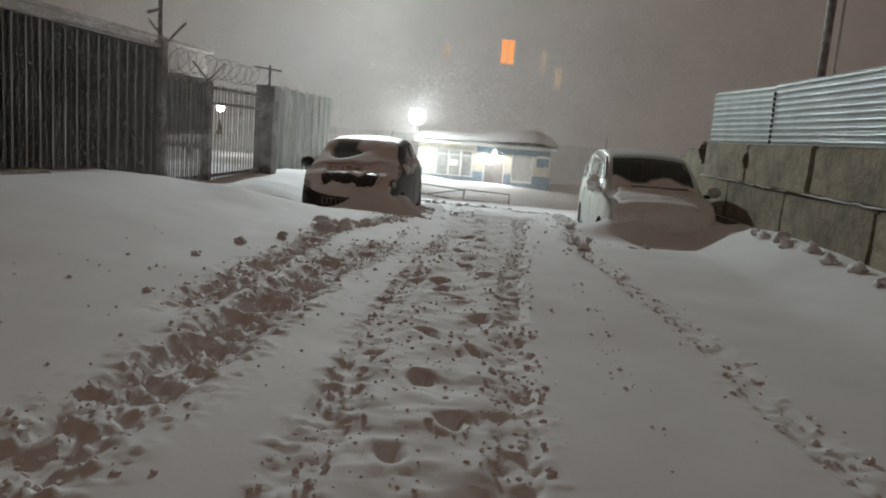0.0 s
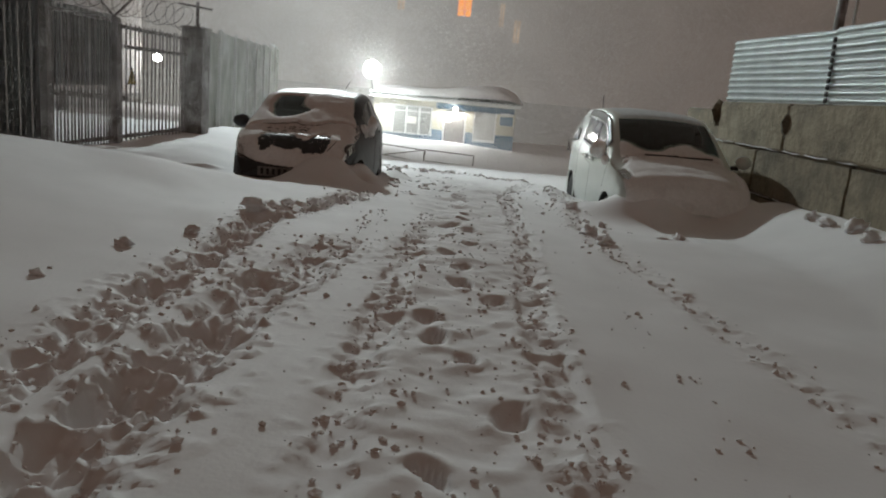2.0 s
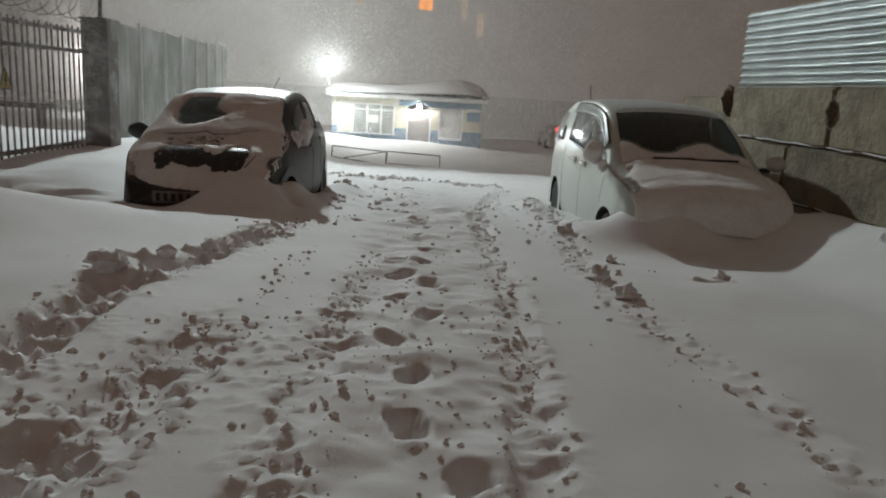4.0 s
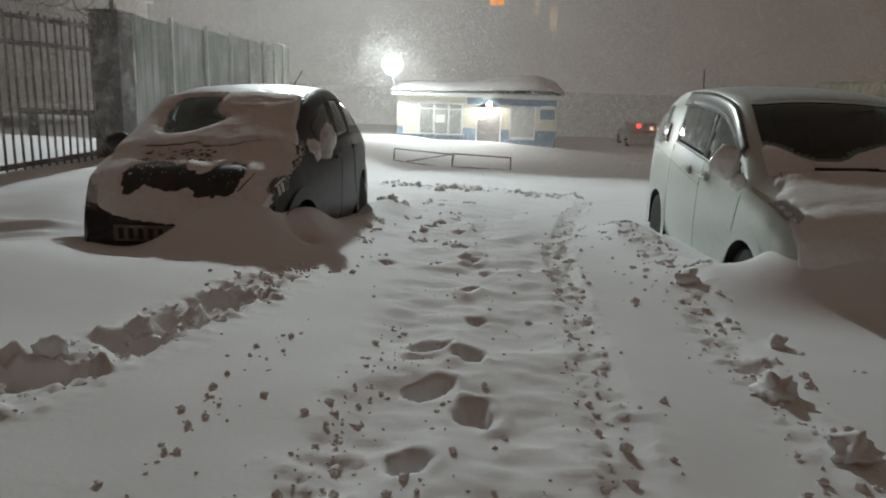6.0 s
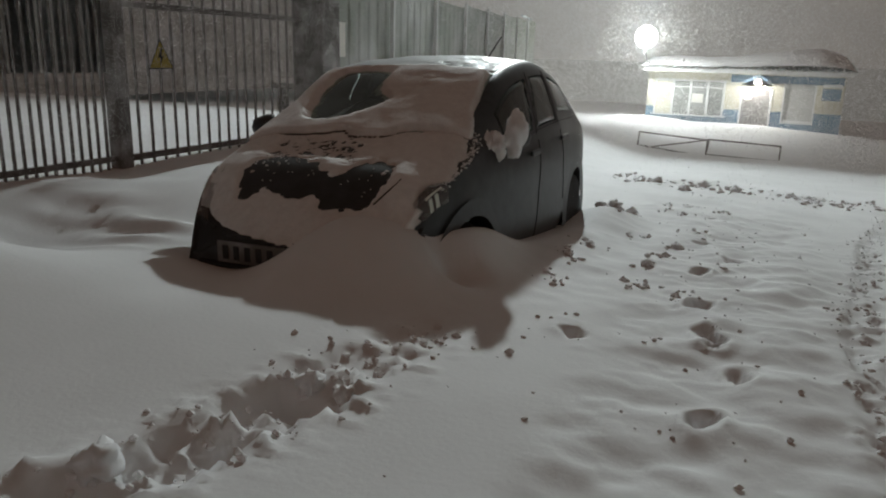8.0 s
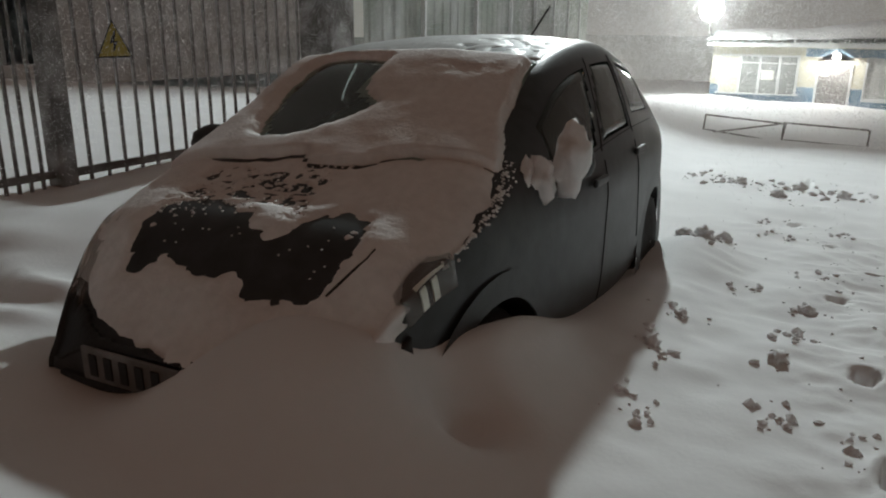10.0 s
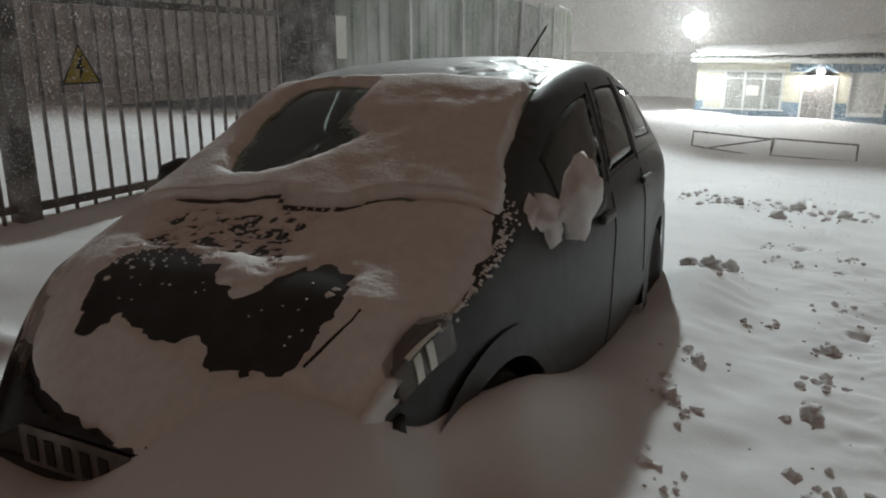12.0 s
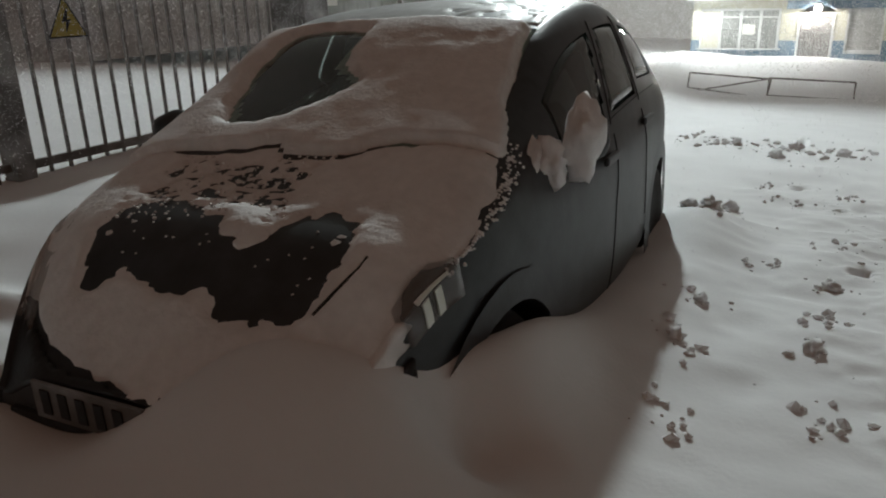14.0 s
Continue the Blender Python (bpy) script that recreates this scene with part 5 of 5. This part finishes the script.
def make_van():
    sh = Shape(VAN, 4.022)
    sh.key_cowl = 0.86

    def side(v):
        return v if v < 6 else 12 - v

    glass = [("windscreen", lambda a, v, p: 0.86 < a < 1.61 and 4.55 < v < 7.45),
             ("quarter_light", lambda a, v, p: 0.94 + 0.42 * (side(v) - 3.2) < a < 1.06 + 0.36 * (side(v) - 3.2) and 3.2 < side(v) < 3.75),
             ("front_window", lambda a, v, p: 1.10 + 0.40 * (side(v) - 3.25) < a < 1.80 + 0.14 * (side(v) - 3.25) and 3.25 < side(v) < 3.88),
             ("sliding_door_window", lambda a, v, p: 1.96 + 0.04 * (side(v) - 3.25) < a < 2.88 and 3.25 < side(v) < 3.86)]
    car, allm = make_car(VAN_AT, "minivan_car", "pale silver-white minivan, nose under a snow drift", sh, PALE_PAINT, glass, (0.76, 3.36), 0.30)
    # black pillar cover between the two door windows
    part("pillar_cover", sh.layer(sh.mask(lambda a, v, p: v < 6 and 1.82 + 0.14 * (v - 3.25) < a < 1.95 + 0.04 * (v - 3.25) and 3.22 < v < 3.9), 0.001, 0.003), BLACK_PLASTIC, car, "black door pillar", True)
    for a in (1.88, 2.92):
        seam(car, sh, a, a + 0.02, 3.15, 0.8, r=0.0013)
    seam(car, sh, 1.02, 2.90, 3.18, 3.20, 40, "belt_strip", 0.006)
    seam(car, sh, 0.95, 1.06, 2.9, 1.2, r=0.0013)
    seam(car, sh, 1.9, 3.7, 2.72, 2.85, 30, "slide_rail", 0.0018)
    seam(car, sh, 1.2, 3.0, 0.75, 0.75, 30, "sill_seam")
    seam(car, sh, 0.15, 0.92, 4.62, 4.78, 20, "bonnet_seam")
    for y in (1.76, 2.23):
        part("door_handle", box(-0.865, y - 0.09, 0.955, -0.838, y + 0.09, 0.990, 0.012), CHROME, car, "chrome pull handle")
        part("handle_recess", box(-0.832, y - 0.06, 0.935, -0.818, y + 0.06, 1.005, 0.002), PANEL_GREY, car)
    # smoked wind deflector over the side windows
    defl = sh.mask(lambda a, v, p: 1.16 < a < 2.95 and 3.80 < v < 4.14 and p[2] > min(0.94 + (a - 0.9) * 0.66, 1.40))
    part("wind_deflector", sh.layer(defl, 0.012, 0.006), SMOKED, car, "smoked plastic wind deflector", True)
    for sx in (-1, 1):
        bm = bmesh.new()
        lump(bm, (sx * 0.93, 0.98, 1.13), (0.10, 0.060, 0.085), 7, 3, 0.10)
        part("door_mirror", bm, PALE_PAINT, car, "pale mirror shell", True)
        part("mirror_stalk", box(sx * 0.84 - 0.05, 0.99, 1.03, sx * 0.84 + 0.05, 1.05, 1.08, 0.01), BLACK_PLASTIC, car)
    part("mirror_glass", box(-1.00, 1.036, 1.07, -0.85, 1.042, 1.19, 0.01), BLACK_PLASTIC, car, "dark mirror glass")
    part("aerial", tube([(-0.42, 3.42, 1.60), (-0.42, 3.48, 1.84)], 0.006, 5), BLACK_PLASTIC, car)
    lens = part("headlamp", sh.layer(sh.mask(lambda a, v, p: 0.26 < a < 0.58 and 3.66 < v < 4.45), 0.004, 0.014), LENS, car, "clear headlamp lens", True)
    for k in range(3):
        part("reflector", sh.layer(sh.mask(lambda a, v, p: math.hypot((a - 0.50 + 0.085 * k) / 0.035, (v - 4.12 + 0.06 * k) / 0.16) < 1), 0.001, 0.004), CHROME, lens)
    part("headlamp", sh.layer(sh.mask(lambda a, v, p: 0.18 < a < 0.60 and 7.5 < v < 8.45), 0.002, 0.012), LENS, car, "clear headlamp lens", True)
    part("tail_lamp", sh.layer(sh.mask(lambda a, v, p: 3.42 < a < 3.86 and 2.95 < v < 3.75), 0.002, 0.012), LENS, car, "clear tail lamp lens", True)
    part("tail_garnish", sh.layer(sh.mask(lambda a, v, p: 3.22 < a < 3.50 and 3.10 < v < 3.42), 0.004, 0.016), SMOKED, car, "smoked lamp corner", True)
    part("bumper", box(-0.60, -0.03, 0.22, 0.60, 0.05, 0.53, 0.05), PALE_PAINT, car)

    fine = Shape(VAN, 4.022, 220, 12)

    def bonnet(a, v, p):
        if a > 1.0 or v < 2.2:
            return -1.0
        n = n2(p[0], a, 5, 2)
        return min(1.0, (0.87 - a) * 12, (v - float(np.interp(a, [0.1, 0.25, 0.5, 0.9], [2.4, 3.3, 4.3, 4.72])) + 0.14 * n + 0.12 * n2(p[0], a, 18, 4)) * 2.2, (10.2 - v) * 2, (math.hypot((a - 0.42) / 0.15, (v - 4.02) / 0.42) - 1 + 0.15 * n) * 2.5)

    def roof(a, v, p):
        return min(1.0, (a - 1.64) * 9, (3.75 - a) * 5, (v - 4.7 + 0.1 * n2(p[0], a, 5, 2)) * 2.5, (7.4 - v) * 2.5) if 1.5 < a < 3.85 else -1.0

    def low_screen(a, v, p):
        if not 0.8 < a < 1.6:
            return -1.0
        n = n2(p[0], 0.3, 3, 5)
        top = float(np.interp(p[0], [-0.6, -0.45, -0.3, -0.1, 0.1, 0.27, 0.45, 0.6], [1.12, 1.03, 0.96, 0.97, 1.07, 1.07, 1.0, 1.02]))
        return min(1.0, (a - 0.872) * 22, (top + 0.03 * n - a) * 12, (v - 4.5) * 2, (7.6 - v) * 2)

    for nm, field, depth, lab in (("bonnet_snow", bonnet, 0.030, "smooth snow lying over the bonnet"), ("roof_frost", roof, 0.007, "thin film of snow on the roof"), ("windscreen_snow", low_screen, 0.02, "snow along the foot of the windscreen")):
        bm = fine.crust(field, depth, 15, 0.0, 0.06, 0.12)
        bmesh.ops.transform(bm, matrix=VAN_AT, verts=bm.verts[:])
        tagged(link_bm(nm, bm, FROST if nm == "roof_frost" else CRUST, None, "", True), lab, "snow", kind="stuff")
    for x0, x1, y in ((-0.36, 0.06, 0.862), (0.0, 0.5, 0.865)):
        part("wiper", tube([(x0, y, 1.135), (x1, y + 0.01, 1.145)], 0.010, 5), BLACK_PLASTIC, car)
    bm = bmesh.new()
    lump(bm, (-0.94, 0.925, 1.15), (0.095, 0.045, 0.10), 21, 3, 0.35)
    lump(bm, (-0.84, 0.93, 1.03), (0.05, 0.04, 0.06), 24, 3, 0.4)
    bmesh.ops.transform(bm, matrix=VAN_AT, verts=bm.verts[:])
    tagged(link_bm("mirror_snow", bm, CRUST, None, "", True), "rounded snow stuck on the pale door mirror", "snow")


make_hatch()
make_van()


# ---- clods of broken snow ----
def make_clods():
    rng = random.Random(11)
    meshes = []
    for k in range(6):
        bm = bmesh.new()
        lump(bm, (0, 0, 0), (1.0, 0.8, 0.75), k * 5 + 1, 3, 0.85)
        me = bpy.data.meshes.new("snow_clod")
        bm.to_mesh(me)
        bm.free()
        me.polygons.foreach_set("use_smooth", [True] * len(me.polygons))
        me.materials.append(SNOW)
        meshes.append(me)
    big = [(-2.54, 7.02, 0.07), (-2.13, 8.65, 0.09), (-1.95, 9.2, 0.07), (-1.78, 9.6, 0.07), (-1.60, 10.36, 0.06), (-1.46, 10.35, 0.05), (-2.1, 8.75, 0.08),
           (-1.9, 8.1, 0.07), (-2.3, 7.6, 0.06), (1.85, 9.38, 0.06), (1.0, 8.7, 0.08), (0.93, 9.2, 0.09), (-0.71, 13.84, 0.07), (-0.8, 12.93, 0.06), (-1.23, 13.24, 0.05), (-1.26, 12.74, 0.05), (-1.29, 15.39, 0.09),
           (-1.37, 14.92, 0.10), (-1.5, 14.95, 0.08), (-1.08, 18.3, 0.12), (-0.47, 18.6, 0.10), (-1.5, 19.0, 0.09), (-0.9, 19.2, 0.12), (0.2, 18.6, 0.10), (3.34, 9.9, 0.09), (3.30, 9.5, 0.08), (3.36, 9.1, 0.11), (3.28, 8.7, 0.08), (3.36, 8.2, 0.10), (3.30, 7.6, 0.09), (3.36, 7.1, 0.10), (3.3, 6.5, 0.08), (1.2, 9.9, 0.06), (1.05, 11.0, 0.08), (-2.6, 6.1, 0.04)]
    for k, (x, y, s) in enumerate(big):
        s *= 0.62 if y > 12.5 else 0.85
        ob = new("snow_clod", meshes[k % 6])
        ob.matrix_world = pose(x, y, ground_z(x, y) + 0.25 * s, rng.uniform(-20, 20), rng.uniform(-20, 20), rng.uniform(0, 360)) @ Matrix.Diagonal((s, s, s, 1))
        tagged(ob, "rough clod of broken frozen snow on the drift", "snow clod", "clods beside the tracks")
    # the small crumbs
    verts, faces = [], []
    base = bmesh.new()
    bmesh.ops.create_icosphere(base, subdivisions=1, radius=1.0)
    bv = np.array([v.co[:] for v in base.verts])
    bf = [[v.index for v in f.verts] for f in base.faces]
    base.free()
    nr = np.random.RandomState(5)
    spots = []
    for way, half, depth, lumps, y0, y1 in TRACKS:
        n = int((y1 - max(y0, 1.0)) * (105 if lumps > 0.04 else 62) * (lumps / 0.04))
        ys = nr.uniform(max(y0, 1.0), y1, n)
        xs = np.interp(ys, [a for a, b in way], [b for a, b in way]) + nr.normal(0, half * (0.8 if lumps > 0.04 else 0.85), n)
        spots += [(x, y, 0.004 + 0.017 * nr.rand() ** 2.6) for x, y in zip(xs, ys)]
    for fx, fy in FEET:
        for _ in range(7):
            a, d = nr.uniform(0, 6.28), nr.uniform(0.12, 0.30)
            spots.append((fx + d * math.cos(a), fy + d * math.sin(a), 0.004 + 0.012 * nr.rand() ** 3))
    for _ in range(420):
        y = nr.uniform(1.5, 8.5)
        spots.append((nr.uniform(-0.62, 0.28), y, 0.004 + 0.013 * nr.rand() ** 3))
    for _ in range(160):
        y = nr.uniform(1.5, 16)
        spots.append((nr.normal(-0.2, 0.9), y, 0.005 + 0.010 * nr.rand() ** 3))
    for _ in range(260):
        x = nr.uniform(-2.2, 1.2)
        spots.append((x, 18.9 - 0.35 * (x + 0.6) + nr.normal(0, 0.3), 0.010 + 0.030 * nr.rand() ** 2))
    for _ in range(160):
        y = nr.uniform(8.5, 14)
        spots.append((1.0 + nr.normal(0, 0.16), y, 0.006 + 0.020 * nr.rand() ** 2))
    for x0, a, b, n in ((0.73, 3.0, 6.5, 40), (-1.12, 8.2, 9.7, 50), (-0.65, 8.0, 10.0, 60)):
        for _ in range(n):
            spots.append((x0 + nr.normal(0, 0.05), nr.uniform(a, b), 0.005 + 0.013 * nr.rand() ** 3))
    for _ in range(45):
        spots.append((nr.uniform(-3.3, -1.9), nr.uniform(2.4, 7.0), 0.008 + 0.022 * nr.rand() ** 2))
    # broken lumps trodden beside the dark car
    for cx, cy in ((-0.71, 13.84), (-0.8, 12.93), (-1.23, 13.24), (-1.26, 12.74), (-1.29, 15.39), (-1.37, 14.92), (-1.45, 15.0), (-0.95, 15.9), (-0.6, 14.7), (-0.75, 13.3), (-1.0, 14.1), (-0.55, 12.3), (-1.1, 16.6), (-0.5, 16.2), (-0.8, 12.4), (-1.2, 12.2)):
        for _ in range(13):
            spots.append((cx + nr.normal(0, 0.05), cy + nr.normal(0, 0.08), 0.006 + 0.020 * nr.rand() ** 2))
    S = np.array(spots)
    Z = height(S[:, 0], S[:, 1])
    for k, (x, y, s) in enumerate(spots):
        j = 1 + 0.45 * nr.uniform(-1, 1, bv.shape)
        p = bv * j * np.array([s, s * 0.8, s * 0.75]) + np.array([x, y, Z[k] + 0.3 * s])
        o = len(verts)
        verts.extend(map(tuple, p))
        faces.extend([[o + i for i in f] for f in bf])
    me = bpy.data.meshes.new("snow_crumbs")
    me.from_pydata(verts, [], faces)
    me.materials.append(SNOW)
    tagged(new("snow_crumbs", me), "crumbs of broken snow strewn along tracks and footprints", "snow", kind="stuff")


make_clods()


# ---- snow in the air ----
def make_flakes():
    nr = np.random.RandomState(8)
    n, m = 760000, 30000
    y = nr.uniform(13.5, 60.0, n)
    x = nr.uniform(-1, 1, n) * (0.35 * y + 3) - 1.5
    z = nr.uniform(0, 1, n) ** 1.3 * 11.0 - 1.6
    # snow blowing along the fence
    f = 300000
    x = np.concatenate([x, -5.35 + 1.9 * nr.uniform(0, 1, f) ** 1.2])
    y = np.concatenate([y, nr.uniform(5.0, 19.0, f)])
    z = np.concatenate([z, nr.uniform(0.35, 3.2, f)])
    n += f
    # and over the yard behind the bars
    f = 110000
    x = np.concatenate([x, nr.uniform(-17.0, -5.7, f)])
    y = np.concatenate([y, nr.uniform(9.0, 34.0, f)])
    z = np.concatenate([z, nr.uniform(-0.3, 5.5, f)])
    n += f
    # thick drifting snow before the hut
    f = 230000
    x = np.concatenate([x, nr.uniform(-8.5, 10.5, f)])
    y = np.concatenate([y, nr.uniform(24.0, 39.0, f)])
    z = np.concatenate([z, -1.7 + 6.0 * nr.uniform(0, 1, f) ** 1.4])
    n += f
    # thicker round the hut's lamp, added so its light shows as a halo
    r = 6.0 * nr.uniform(0, 1, m) ** 0.7
    q = nr.normal(0, 1, (m, 3))
    q *= (r / np.linalg.norm(q, axis=1))[:, None]
    x, y, z = np.concatenate([x, q[:, 0] - 4.6]), np.concatenate([y, q[:, 1] * 0.5 + 36.5]), np.concatenate([z, q[:, 2] * 0.6 + 1.9])
    clear = ~((y > 39.3) & (y < 45.5) & (np.abs(x + 1.2) < 3.8) & (z < 1.8))
    x, y, z = x[clear], y[clear], z[clear]
    n = len(x)
    s = nr.uniform(0.0035, 0.0085, n) * np.where((y < 19.0) & (x > -5.5), 0.36, np.where(y < 24.0, 1.0, 1.35))
    d = nr.normal(0, 1, (n, 3))
    d /= np.linalg.norm(d, axis=1, keepdims=True)
    e = np.cross(d, nr.normal(0, 1, (n, 3)))
    e /= np.linalg.norm(e, axis=1, keepdims=True)
    c = np.stack([x, y, z], -1)
    k = s[:, None]
    V = np.stack([c + d * k * 1.5, c + e * k - d * k * 0.7, c - e * k - d * k * 0.7], 1).reshape(-1, 3)
    me = bpy.data.meshes.new("flying_snow")
    me.vertices.add(3 * n)
    me.vertices.foreach_set("co", V.reshape(-1).astype(np.float32))
    me.loops.add(3 * n)
    me.loops.foreach_set("vertex_index", np.arange(3 * n, dtype=np.int32))
    me.polygons.add(n)
    me.polygons.foreach_set("loop_start", np.arange(0, 3 * n, 3, dtype=np.int32))
    me.update(calc_edges=True)
    me.materials.append(FLAKE)
    tagged(new("flying_snow", me), "fine snowflakes flying in the blizzard wind", "snow", kind="stuff")


make_flakes()
